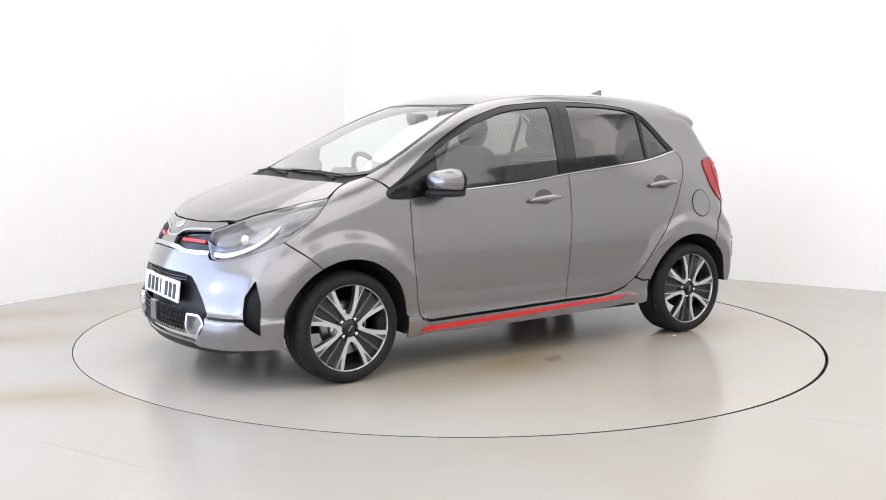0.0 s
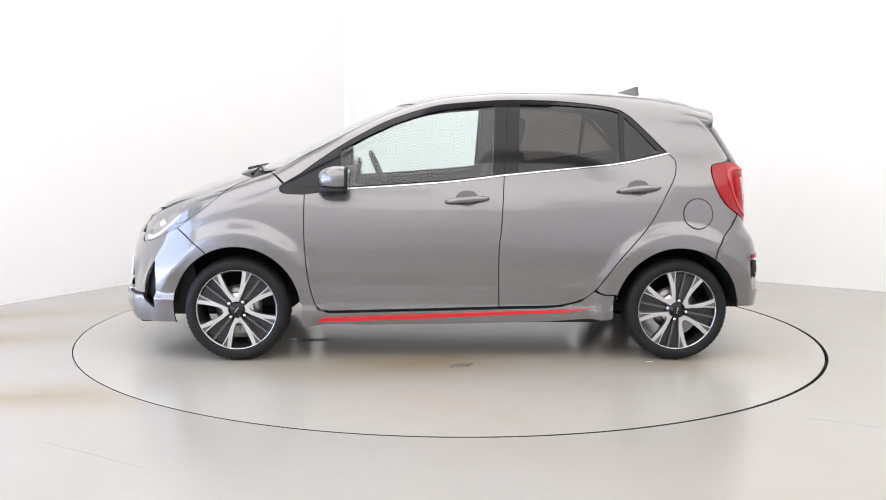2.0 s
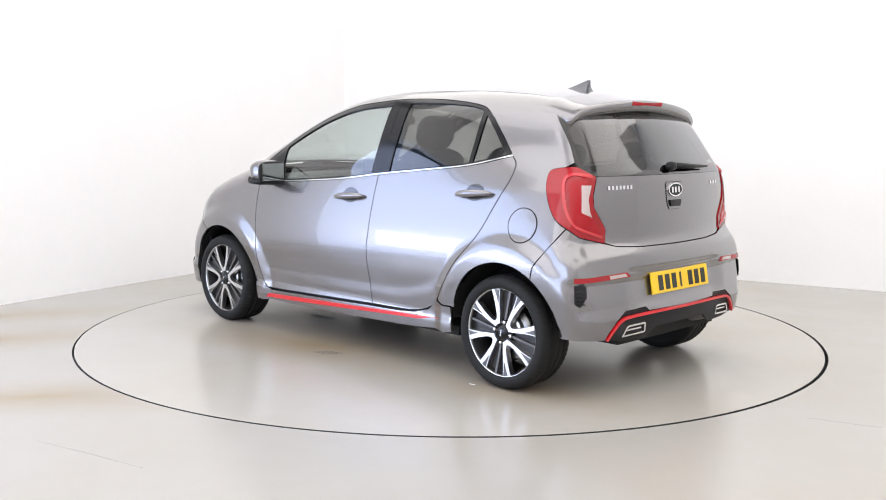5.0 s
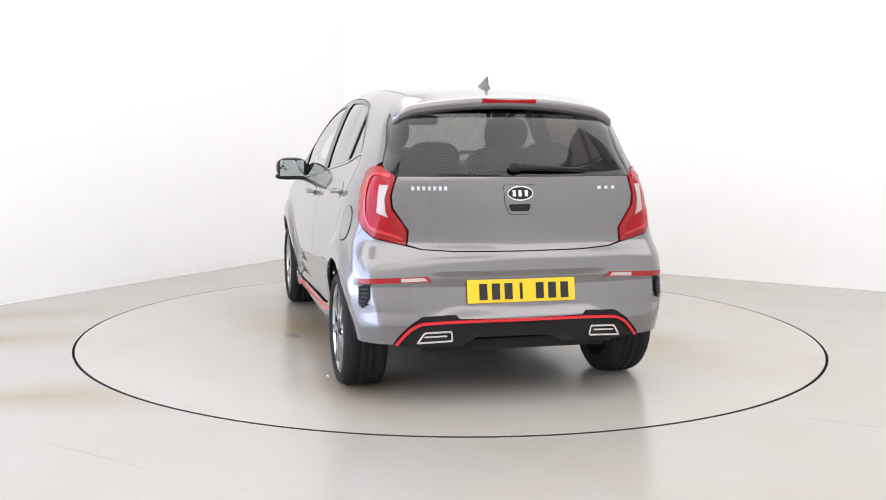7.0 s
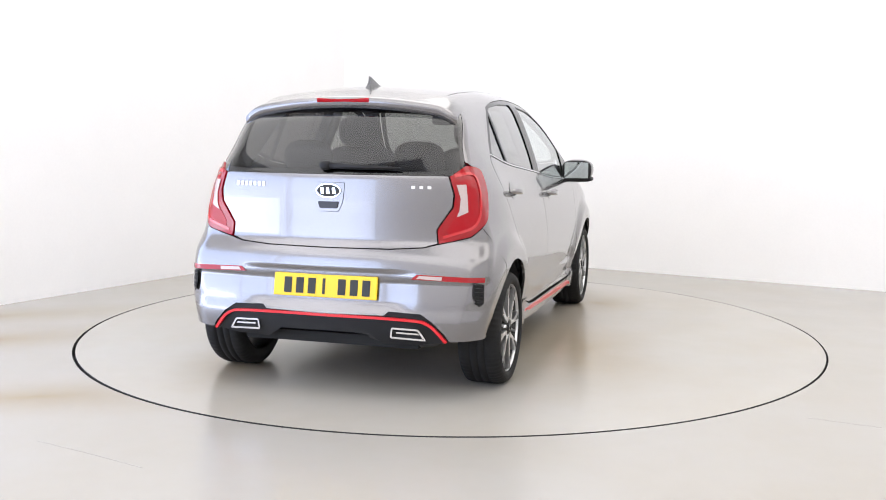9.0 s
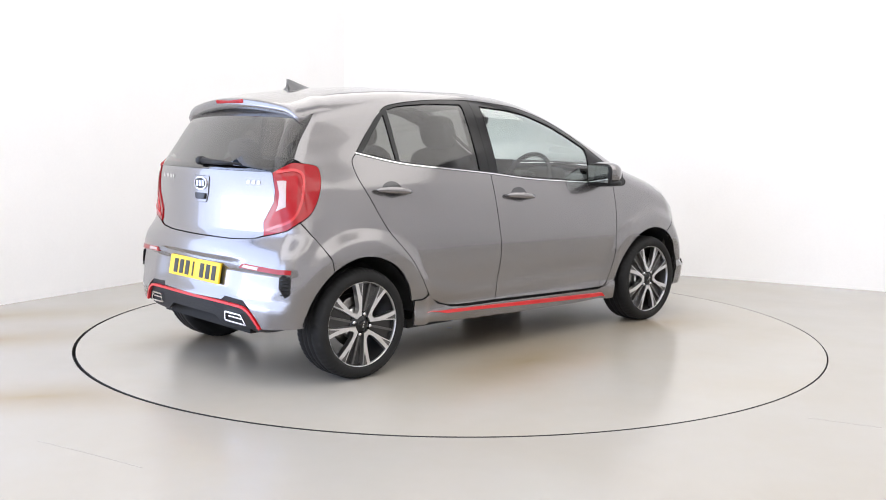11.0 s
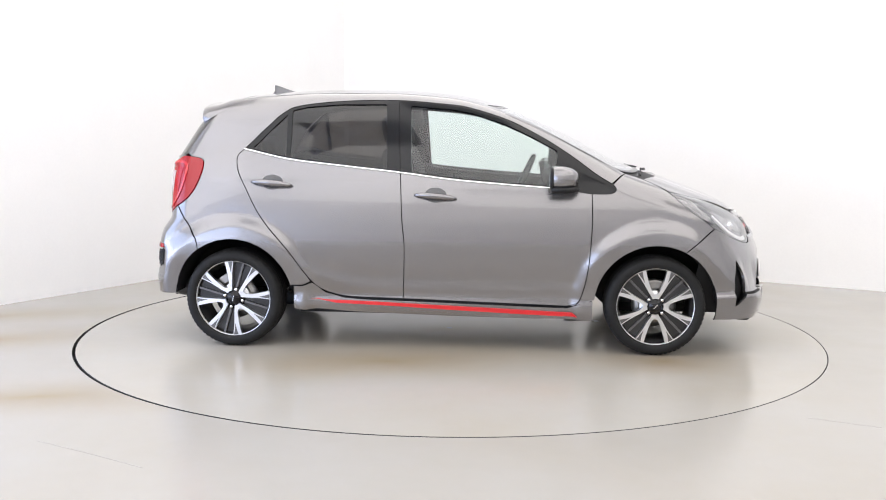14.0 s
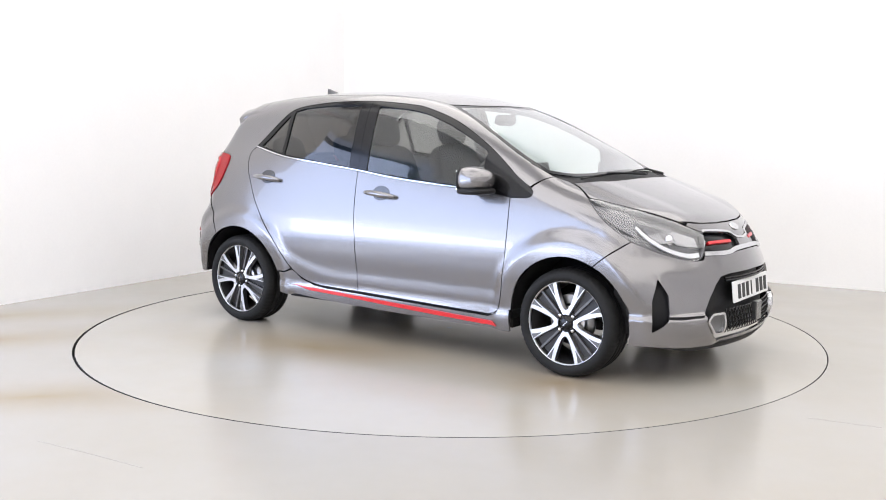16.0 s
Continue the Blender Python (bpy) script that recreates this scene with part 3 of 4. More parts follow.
    frame_line = (side_y(run([(1.03, .604), (.94, .61), (.853, .614), (.612, .561), (.333, .474), (.235, .448), (.1, .455), (-.3, .462), (-.8, .458), (-1.24, .44)], 4))
                  + side_z(run(hatch_side, 3)[2:]) + side_z(run(TAIL_FWD, 3)[1:]) + side_z([(-1.488, .737), (-1.45, .69), (-1.405, .617)])
                  + side_z(arc(-1.2, 125, 12)) + side_z([(-.852, .356), (-.80, .356), (-.752, .380)]) + side_z([d for d in DOOR_BACK if d[1] > .39 and d[0] < -.75]) + side_z(WIN_TOP[1:]))
    quarter = panel("side_frame", "side", frame_line, PAINT, car, "painted pillars, roof rail and rear quarter", flip=s, step=.017)
    fuel = side_z([(-1.302 + .079 * math.cos(a), .803 + .079 * math.sin(a)) for a in np.linspace(0, math.tau, 49)[:-1]])
    panel("fuel_flap", "side", fuel, PAINT, quarter, flip=s, lift=.003, gap=.0, step=.02) if not s else None
    if not s:
        ringl = side_z(band([(-1.302 + .081 * math.cos(a), .803 + .081 * math.sin(a)) for a in np.linspace(0, math.tau * .995, 49)], .0045))
        panel("flap_joint", "side", ringl, DARK, quarter, "dark round joint", lift=.0026, depth=0, gap=0, step=.01)
    # sill with its red strip
    sill = side_z([(.853, .18)] + [(.5, .183), (0, .19), (-.5, .203), (-.85, .219), (-.850, .3545)] + [(-.80, .3545), (-.745, .3755), (-.67, .318), (-.57, .290), (-.45, .281), (-.221, .277), (.3, .264), (.71, .254), (.766, .274), (.80, .292), (.853, .296)])
    sk = panel("side_skirt", "side", sill, PAINT, car, flip=s, lift=.004)
    strip = side_z(run([(.742, .226), (.4, .240), (.036, .253), (-.4, .268), (-.754, .276)], 4) + run([(-.60, .258), (-.3, .247), (.036, .231), (.4, .216), (.767, .203)], 4))
    panel("red_strip", "side", strip, RED, sk, "bright red accent strip", flip=s, lift=.011, depth=.01, gap=0, step=.02)
    return front


glasshouse(False, 1)
glasshouse(True, -1)

# roof, bonnet, windscreen
roof_edge = [(.335, 0), (.33, .15), (.30, .30), (.235, .448), (.1, .455), (-.3, .462), (-.8, .458), (-1.24, .44), (-1.262, .25), (-1.27, 0)]
panel("roof", "top", run(roof_edge[:4], 3)[:-1] + roof_edge[3:] + [(a, -b) for a, b in roof_edge[::-1][1:-3]] + [(a, -b) for a, b in run(roof_edge[:4], 3)[::-1][:-1]], PAINT, car, gap=.0015)
HOOD_EDGE = [(1.748, 0), (1.738, .15), (1.708, .28), (1.668, .379)] + [(v[0], v[1]) for v in HL_TOP3[6:-1]] + [(1.262, .665), (1.21, .628), (1.168, .598), (1.130, .582), (1.175, .50), (1.218, .38), (1.250, .2), (1.258, 0)]
panel("bonnet", "top", HOOD_EDGE + [(a, -b) for a, b in HOOD_EDGE[::-1][1:-1]], PAINT, car, lift=lambda p: .006 * ease(.30, .42, np.abs(p[:, 1]) + .12 * (p[:, 0] - 1.4)) * ease(.60, .50, np.abs(p[:, 1])))
WS = [(1.150, 0), (1.138, .25), (1.085, .45), (.985, .590), (.853, .606), (.612, .553), (.333, .466), (.25, .438), (.305, .3), (.328, .15), (.330, 0)]
ws_line = run(WS[:4], 3)[:-1] + run(WS[3:8], 3)[:-1] + run(WS[7:], 3)
ws_all = ws_line + [(a, -b) for a, b in ws_line[::-1][1:-1]]
wscreen = panel("windscreen", "top", ws_all, PANE, car, "wide clear windscreen", lift=-.004, depth=0, gap=0)
wscreen.visible_shadow = False
ws_in = [tuple(v) for v in inset(np.array(ws_all), .022)]
panel("windscreen_seal", "top", ws_all, GLOSS, wscreen, "black edge band", [ws_in], lift=-.003, depth=0, gap=-.004)
cowl = [(1.258, 0), (1.250, .2), (1.218, .38), (1.175, .50), (1.130, .582), (1.04, .604), (.985, .592), (1.085, .45), (1.138, .25), (1.150, 0)]
panel("cowl", "top", cowl + [(a, -b) for a, b in cowl[::-1][1:-1]], BLACK, car, "black plastic scuttle under the windscreen", lift=-.012, gap=-.004)


def wiper(a, b, parent, root, lift=.004):
    bm = bmesh.new()
    pts = on_top(np.array([tuple(np.array(a) + (np.array(b) - np.array(a)) * t) for t in np.linspace(0, 1, 9)]))
    nn = normals(pts)
    tube(bm, [tuple(v) for v in pts + nn * lift], .005, 6)
    q = on_top(np.array([root, tuple((np.array(a) + np.array(b)) / 2)]))
    tube(bm, [tuple(q[0] + np.array([0, 0, .0])), tuple(q[0] + np.array([0, 0, .008])), tuple(q[1] + normals(q)[1] * .011)], [.010, .009, .005], 6)
    part("wiper", bm, BLACK, parent, "black wiper arm and blade")


wiper((1.185, -.02), (1.125, -.50), wscreen, (1.222, .10))
wiper((1.075, .53), (1.165, .05), wscreen, (1.145, .50))

# ---- the front ----
nose_low = deg([(22, .742), (19.5, .752), (7.5, .738), (4.5, .712), (0, .703)])
hood_front = [(math.atan2(b, a - XA), z) for (a, b), z in zip([(1.668, .379), (1.708, .28), (1.738, .15), (1.748, 0)], on_top(np.array([(1.668, .379), (1.708, .28), (1.738, .15), (1.748, 0)]))[:, 2])]
nose = nose_low + [(-a, z) for a, z in nose_low[::-1][1:]] + [(-radians(27.5), .774)] + [(-a, z) for a, z in hood_front] + hood_front[::-1][1:] + [(radians(27.5), .774)]
panel("nose_panel", "front", nose, PAINT, car)
bump_side = via(arc(1.2, 62.5, -13.5, 16), "front")
top_half = run([tuple(v) for v in HL_LOW[3:7]], 3) + deg([(25.2, .612), (24.0, .632), (13.3, .628), (9, .640), (0, .644)])
bot = [(bump_side[-1][0], .203), (radians(44), .203), (radians(30), .198), (radians(15), .194), (0, .194)]
half = bump_side[::-1][:-1] + via([(1.353, .579), (1.42, .635)], "front") + top_half
maw_half = deg([(0, .541), (15.9, .534), (19.7, .524), (22.5, .485), (24.8, .43), (28, .320), (26.5, .27), (22.3, .213), (0, .222)])
intake = rounded(deg([(39.3, .455), (41.9, .530), (43.6, .43), (43.4, .278), (40.8, .308), (39.3, .342)]), .008)
maw = maw_half + [(-a, z) for a, z in maw_half[::-1][1:-1]]
bumper_line = half + [(-a, z) for a, z in half[::-1][1:]] + [(-a, z) for a, z in bot[:-1]] + bot[::-1]
bumper = panel("front_bumper", "front", bumper_line, PAINT, car, "", [maw, intake, [(-a, z) for a, z in intake[::-1]]],
               step=.016,
               lift=lambda p: .020 * ease(.36, .325, p[:, 2]) * ease(.33, .45, np.abs(p[:, 1])) - .017 * ease(.57, .455, p[:, 2] - .1 * (np.abs(p[:, 1]) - .6)) * ease(.335, .36, p[:, 2]) * ease(.385, .50, np.abs(p[:, 1])) * ease(.68, .61, np.abs(p[:, 1])))
panel("lower_grille", "front", maw, BLACK, bumper, "black lower grille frame", lift=-.055, gap=-.006)
lip = [(radians(46), .203)] + bot[1:]
panel("splitter", "front", lip + [(-a, z) for a, z in lip[::-1][1:]] + [(-a, z - .032 * (a < .75)) for a, z in lip[1:-1]] + [(a, z - .032 * (a < .75)) for a, z in lip[::-1][:-1]], BLACK, bumper, "black lower lip", lift=.004, gap=0)
for s in (False, True):
    panel("side_intake", "front", intake, BLACK, bumper, "black corner intake", lift=-.035, gap=-.005, flip=s)
    panel("intake_trim", "front", deg([(28.3, .348), (39.4, .352), (39.4, .338), (29.0, .334)]), BLACK, bumper, "black trim bar", lift=.012, gap=0, flip=s)
    fog_o = rounded(deg([(20.0, .352), (25.2, .352), (27.3, .312), (23.8, .238), (20.2, .240), (19.3, .28)]), .018)
    fog_i = [tuple(v) for v in inset(np.array(fog_o), .0115)]
    fog = panel("fog_lamp", "front", fog_i, LAMP_MID, bumper, "dark recessed fog lamp", lift=-.02, depth=.005, gap=0, flip=s)
    panel("fog_bezel", "front", fog_o, SATIN, fog, "satin chrome surround", [fog_i], lift=.008, depth=.03, gap=0, flip=s, step=.02)


def front_plate(way, x_half, z0, z1, mat, parent, label, lift):
    """A flat number plate with plain bars for its characters."""
    s = 1 if way == "front" else -1
    mid = ONTO[way](np.array([(0.0, (z0 + z1) / 2)]))[0]
    up = ONTO[way](np.array([(0.0, z1), (0.0, z0)]))
    lean = math.atan2((up[0][0] - up[1][0]), z1 - z0)
    m = Matrix.Translation((mid[0] + s * lift, 0, mid[2])) @ Matrix.Rotation(lean, 4, "Y")
    bm = bmesh.new()
    box(bm, (.012, 2 * x_half, z1 - z0), m, .004, 2)
    ob = part("number_plate", bm, mat, parent, label)
    w, step, at = .038, .0605, -.205
    for k in range(7):
        bm = bmesh.new()
        box(bm, (.004, w if k != 3 else w * .35, .074), m @ Matrix.Translation((s * .0065, s * (at + w / 2), -.002)))
        part("plate_bar", bm, INK, ob, "plain dark bar in place of a character")
        at += step + (.03 if k == 3 else 0)
    return ob


front_plate("front", .26, .383, .492, WHITE_PLATE, bumper, "white front number plate", -.040)


def grille_mesh():
    bm = bmesh.new()
    for row in range(5):
        z = .245 + row * .026
        for k in range(-10, 11):
            a = radians(k * 1.75 + (row % 2) * .87)
            if abs(a) > radians(18.4) or (abs(a) < radians(2.6) and row > 0):
                continue
            p, q = on_front(np.array([(a, z), (a, z + .001)]))
            n = normals(p[None])[0]
            tube(bm, [tuple(p - n * .018 + np.array([0, dy, dz])) for dy, dz in ((-.016, .0), (-.008, .011), (.008, .011), (.016, 0), (.008, -.011), (-.008, -.011))], .0035, 4, True)
    part("grille_mesh", bm, GLOSS, bumper, "honeycomb mesh")
    bm = bmesh.new()
    p = on_front(np.array([(0.0, .30)]))[0]
    box(bm, (.03, .085, .10), Matrix.Translation((p[0] - .012, 0, .318)), .006)
    part("radar_cover", bm, LAMP_DARK, bumper, "smooth grey sensor cover")
    for z in (.505, .518):
        bm = bmesh.new()
        pts = on_front(np.array([(radians(a), z) for a in np.linspace(-17, 17, 15)]))
        tube(bm, [tuple(v) for v in pts - normals(pts) * .018], .005, 6)
        part("grille_slat", bm, GLOSS, bumper)


grille_mesh()
# upper grille
up_half = deg([(0, .706), (4.5, .715), (7.5, .740), (19.3, .754), (22.5, .738), (24.3, .66), (24.0, .634), (13.3, .631), (9, .643), (0, .647)])
upper = panel("upper_grille", "front", up_half + [(-a, z) for a, z in up_half[::-1][1:-1]], GLOSS, car, "narrow gloss black upper grille", lift=-.022, gap=-.004)
line_t = run(deg([(21.8, .744), (19.5, .748), (8.0, .734), (4.8, .708), (0, .698)]), 4)
line_b = run(deg([(24.2, .640), (14, .637), (9.5, .650), (4, .655), (0, .655)]), 4)
panel("grille_trim", "front", band(line_t + [(-a, z) for a, z in line_t[::-1][1:]], .010), SATIN, upper, "satin chrome upper trim", lift=.004, gap=0, step=.015)
panel("grille_trim", "front", band(line_b + [(-a, z) for a, z in line_b[::-1][1:]], .020), SATIN, upper, "satin chrome lower trim", lift=.006, gap=0, step=.015)
tab = deg([(4.6, .705), (5.5, .65), (-5.5, .65), (-4.6, .705)])
panel("grille_tab", "front", tab, PAINT, upper, "painted centre tab", lift=.0, gap=0, step=.02)
for s in (False, True):
    panel("red_insert", "front", band(run(deg([(8.3, .694), (14, .696), (20.5, .694)]), 3), .013), RED, upper, "red grille insert", lift=-.008, gap=0, flip=s, step=.015)
    # head lamps
    out = run(HL_LOW, 4) + deg([(23.6, .66), (22.0, .70)]) + run(HL_TOP, 4)[:-1]
    lamp = panel("headlamp", "front", out, LAMP_MID, car, "swept-back headlamp with grey inner housing", lift=-.03, flip=s)
    panel("lamp_reflector", "front", rounded(deg([(25, .728), (24.8, .675), (33, .690), (36, .745), (33, .765)]), .01), LAMP_GREY, lamp, "grey inner reflector", lift=-.022, depth=.006, flip=s, step=.02)
    panel("lamp_reflector", "front", rounded(deg([(36, .70), (38.5, .76), (43, .792), (44, .775), (40, .70)]), .01), LAMP_GREY, lamp, lift=-.022, depth=.006, flip=s, step=.02)
    panel("lamp_wing", "front", run(deg([(46, .80), (47, .735), (54.5, .80), (60.5, .895)]), 3) + deg([(55, .882), (48, .858)]), LAMP_MID, lamp, "grey inner lamp wing", lift=-.018, depth=.004, flip=s)
    drl = run(deg([(25.6, .640), (30, .638), (36, .664), (41, .705), (44.5, .752), (46.5, .785)]), 4)
    panel("daytime_lamp", "front", band(drl, list(np.linspace(.022, .014, len(drl)))), WHITE_PLATE, lamp, "white light-guide strip", lift=-.012, depth=.012, gap=0, flip=s, step=.015)
    panel("lamp_bezel", "front", out, LAMP_MID, lamp, "dark grey lamp edge", [[tuple(v) for v in inset(np.array(out), .007)]], lift=-.003, depth=.036, gap=.0005, flip=s, step=.02)
    p = on_front(np.array([(radians(35.2), .722)]))[0]
    n = normals(p[None])[0]
    if s:
        p, n = p * np.array([1, -1, 1]), n * np.array([1, -1, 1])
    bm = bmesh.new()
    blob(bm, (.05, .05, .06), Matrix.Translation(Vector(p) - Vector(n) * .028), 2)
    part("projector", bm, CHROME, lamp, "round projector lens", True)
    cov = panel("lamp_cover", "front", out, COVER, lamp, "clear headlamp cover", lift=.001, depth=0, flip=s)
    cov.visible_shadow = False
bm = bmesh.new()
p = on_front(np.array([(0.0, .752)]))[0]
n = normals(p[None])[0]
em = Matrix.Translation(Vector(p) + Vector(n) * .001) @ Vector(n).to_track_quat("Z", "Y").to_matrix().to_4x4()
lathe(bm, [(.0001, .006), (.040, .005), (.045, .004), (.047, 0)], 32, em @ Matrix.Diagonal((.55 if abs((em.to_3x3() @ Vector((1, 0, 0))).z) > .5 else 1, 1 if abs((em.to_3x3() @ Vector((1, 0, 0))).z) > .5 else .55, 1, 1)))
part("front_badge", bm, SATIN, car, "plain oval chrome badge", True)

# ---- the rear ----
edge = via(arc(-1.2, 125, 178, 14), "rear")
tail_low = via([(-1.53, .80)], "rear") + deg([(44.7, .760), (40, .738), (36.2, .724)])
hb = deg([(32, .708), (22, .698), (0, .696)])
val_half = deg([(37.3, .284), (36.0, .318), (32.9, .374), (29.8, .410), (21, .414), (19.6, .396), (0, .392)])
rhalf = val_half[::-1] + edge[::-1] + via([(-1.405, .617), (-1.45, .69), (-1.488, .737)], "rear") + tail_low + hb
rb_line = rhalf + [(-a, z) for a, z in rhalf[::-1][1:-1]]
rear_bumper = panel("rear_bumper", "rear", rb_line, PAINT, car, "", lift=lambda p: .004 * ease(.60, .665, p[:, 2]) - .012 * ease(.575, .55, p[:, 2]) * ease(.36, .44, p[:, 2]) * ease(.78, .70, np.abs(p[:, 1])) - .016 * ease(.48, .30, np.abs(p[:, 1])) * ease(.615, .585, p[:, 2]) * ease(.39, .47, p[:, 2]), step=.015)
low = [(a * 1.0, .285) for a, z in val_half[:1]] + deg([(30, .265), (20, .262), (15, .312), (0, .315)])
panel("rear_valance", "rear", val_half + [(-a, z) for a, z in val_half[::-1][1:]] + [(-a, z) for a, z in low] + low[::-1][1:], BLACK, rear_bumper, "black lower rear valance", lift=-.012, gap=-.004)
rl = run(deg([(36.6, .282), (33.6, .342), (31.2, .370), (28.5, .380), (20, .386), (10, .388), (0, .388)]), 4)
panel("red_strip", "rear", band(rl + [(-a, z) for a, z in rl[::-1][1:]], .012), RED, rear_bumper, "thin red line along the valance", lift=.004, gap=0, step=.015)
for s in (False, True):
    tip_o = rounded(deg([(31.8, .288), (29.6, .343), (22.0, .348), (21.7, .296)]), .012)
    tip_i = [tuple(v) for v in inset(np.array(tip_o), .0085)]
    panel("exhaust_trim", "rear", tip_o, CHROME, rear_bumper, "chrome trapezoid exhaust surround", [tip_i], lift=.006, gap=0, flip=s, depth=.03, step=.015)
    panel("exhaust_slot", "rear", tip_i, DARK, rear_bumper, "dark exhaust recess", lift=-.006, gap=-.002, depth=0, flip=s)
    panel("exhaust_bar", "rear", deg([(29.4, .322), (23.4, .326), (23.4, .318), (29.8, .314)]), CHROME, rear_bumper, lift=.0, gap=0, depth=.004, flip=s, step=.015)
    refl = panel("rear_reflector", "rear", deg([(46.6, .583), (29.2, .593), (27.4, .566), (46.4, .556)]), LENS_RED, rear_bumper, "slim red reflector lamp", lift=.003, flip=s, step=.02)
    panel("reversing_lens", "rear", deg([(36.2, .585), (30.0, .588), (28.8, .570), (35.8, .564)]), LENS_CLEAR, refl, "clear reversing lens", lift=.005, depth=.003, flip=s, step=.02)
    vent = panel("rear_vent", "rear", rounded(deg([(46.4, .550), (43.0, .550), (42.8, .494), (44.6, .443), (46.2, .462)]), .008), DARK, rear_bumper, "black corner vent", lift=.0, depth=.003, flip=s, step=.02)
    for k in range(5):
        panel("vent_slat", "rear", deg([(45.7, .538 - .018 * k), (43.5, .538 - .018 * k), (43.5, .532 - .018 * k), (45.7, .532 - .018 * k)]), GLOSS, vent, lift=.002, depth=.004, gap=0, flip=s, step=.02)
    # tail lamps: one outline round the corner
    p3 = [tuple(v) for v in via(run(TAIL_FWD, 3), "rear")]
    outl = p3 + tail_low[1:] + [tuple(v) for v in TAIL_IN[::-1][1:]]
    tail = panel("tail_lamp", "rear", outl, LENS_RED, car, "red wraparound tail lamp", lift=.006, flip=s, depth=.03)
    guide = run(deg([(40.8, 1.036), (46.0, 1.046), (48.6, 1.02), (48.9, .94), (47.9, .86), (45.6, .806), (41, .776), (37.6, .757)]), 4)
    panel("light_guide", "rear", band(guide, .013), LENS_GUIDE, tail, "bright red light-guide strip", lift=.0105, depth=.003, gap=0, flip=s, step=.015)
    panel("tail_core", "rear", rounded(deg([(47.5, 1.02), (42.0, 1.02), (42.6, .95), (42.0, .89), (38.2, .79), (39, .762), (44.5, .785), (47.5, .83)]), .012), LENS_DEEP, tail, "deeper red inner lens", lift=.008, depth=.002, flip=s, step=.02)
    panel("reversing_lens", "rear", rounded(deg([(44.2, 1.0), (41.0, 1.0), (42.0, .935), (41.6, .88), (40.9, .848), (44.3, .872)]), .006), LENS_CLEAR, tail, "clear reversing lens", lift=.010, depth=.003, flip=s, step=.02)

hatch_half = deg([(0, .6975), (22, .6995), (32, .709)]) + [(a - .002, z) for a, z in [tuple(v) for v in TAIL_IN[::-1]][:-1]]
glass_half = [(.0, 1.040), (.30, 1.040), (.545, 1.040), (.612, 1.046), (.50, 1.337), (.28, 1.350), (0, 1.354)]


def rear_yz(pts):
    """(y, z) on the rear skin as (angle, height)."""
    q = np.array(pts, float)
    p = meet(np.stack([0 * q[:, 0] - .6, q[:, 0], q[:, 1]], -1), np.array([-1.0, 0, 0]))
    return [(math.atan2(v[1], -v[0] - XA), v[2]) for v in p]


gh = rear_yz(glass_half[:4]) + via([(-1.50, 1.10), (-1.44, 1.20), (-1.358, 1.303), (-1.325, 1.335)], "rear") + rear_yz(glass_half[4:])
hatch_top = gh[:3][::-1]
hl_line = hatch_half + hatch_top
hatch = panel("tailgate", "rear", hl_line + [(-a, z) for a, z in hl_line[::-1][1:-1]], PAINT, car, "painted lower tailgate")
rg = gh + [(-a, z) for a, z in gh[::-1][1:-1]]
rglass = panel("rear_window", "rear", rg, TINT, hatch, "dark tinted rear window", lift=-.002, depth=0, gap=0)
rglass.visible_shadow = False
rg_in = [tuple(v) for v in inset(np.array(rg), .02)]
panel("window_band", "rear", rg, GLOSS, hatch, "black window edge band", [rg_in], lift=-.003, depth=0, gap=-.004)
front_plate("rear", .26, .465, .572, YELLOW, rear_bumper, "yellow rear number plate", -.021)
badge = rounded(rear_yz([(.078, 1.000), (-.078, 1.000), (-.070, .915), (-.050, .866), (.050, .866), (.070, .915)]), .014)
pocket = panel("badge_plinth", "rear", badge, PAINT, hatch, "painted plinth round the badge", lift=.004, depth=.006, gap=0, step=.02)
panel("plinth_joint", "rear", band(badge + [badge[0]], .004), DARK, hatch, "dark joint", lift=.001, depth=0, gap=0, step=.01)
oval = rear_yz([(.060 * math.cos(a), .962 + .031 * math.sin(a)) for a in np.linspace(0, math.tau, 33)[:-1]])
panel("rear_badge", "rear", oval, INK, hatch, "plain dark oval badge", lift=.009, depth=.008, gap=0, step=.02)
panel("badge_rim", "rear", band(oval + [oval[0]], .0055), CHROME, hatch, "chrome oval rim", lift=.011, depth=.008, gap=0, step=.01)
for yy in (.030, .002, -.028):
    panel("badge_bar", "rear", rear_yz([(yy + .009, .976), (yy - .006, .976), (yy - .009, .948), (yy + .006, .948)]), CHROME, hatch, "plain chrome bar on the badge", lift=.0115, depth=.002, gap=0, step=.02)
panel("release_handle", "rear", rounded(rear_yz([(.052, .912), (-.052, .912), (-.042, .880), (.042, .880)]), .008), GLOSS, hatch, "black tailgate release", lift=.012, depth=.01, gap=0, step=.015)
for y0, wide, count in ((.50, .022, 7), (-.395, .030, 3)):
    for k in range(count):
        yy = y0 - k * (.0245 if count == 7 else .037)
        hgt = .018 if count == 7 else .014
        panel("name_bar", "rear", rear_yz([(yy, .985 + hgt / 2), (yy - wide * .6, .985 + hgt / 2), (yy - wide * .6, .985 - hgt / 2), (yy, .985 - hgt / 2)]), CHROME, hatch, "plain chrome lettering bar", lift=.004, depth=.004, gap=0, step=.02)


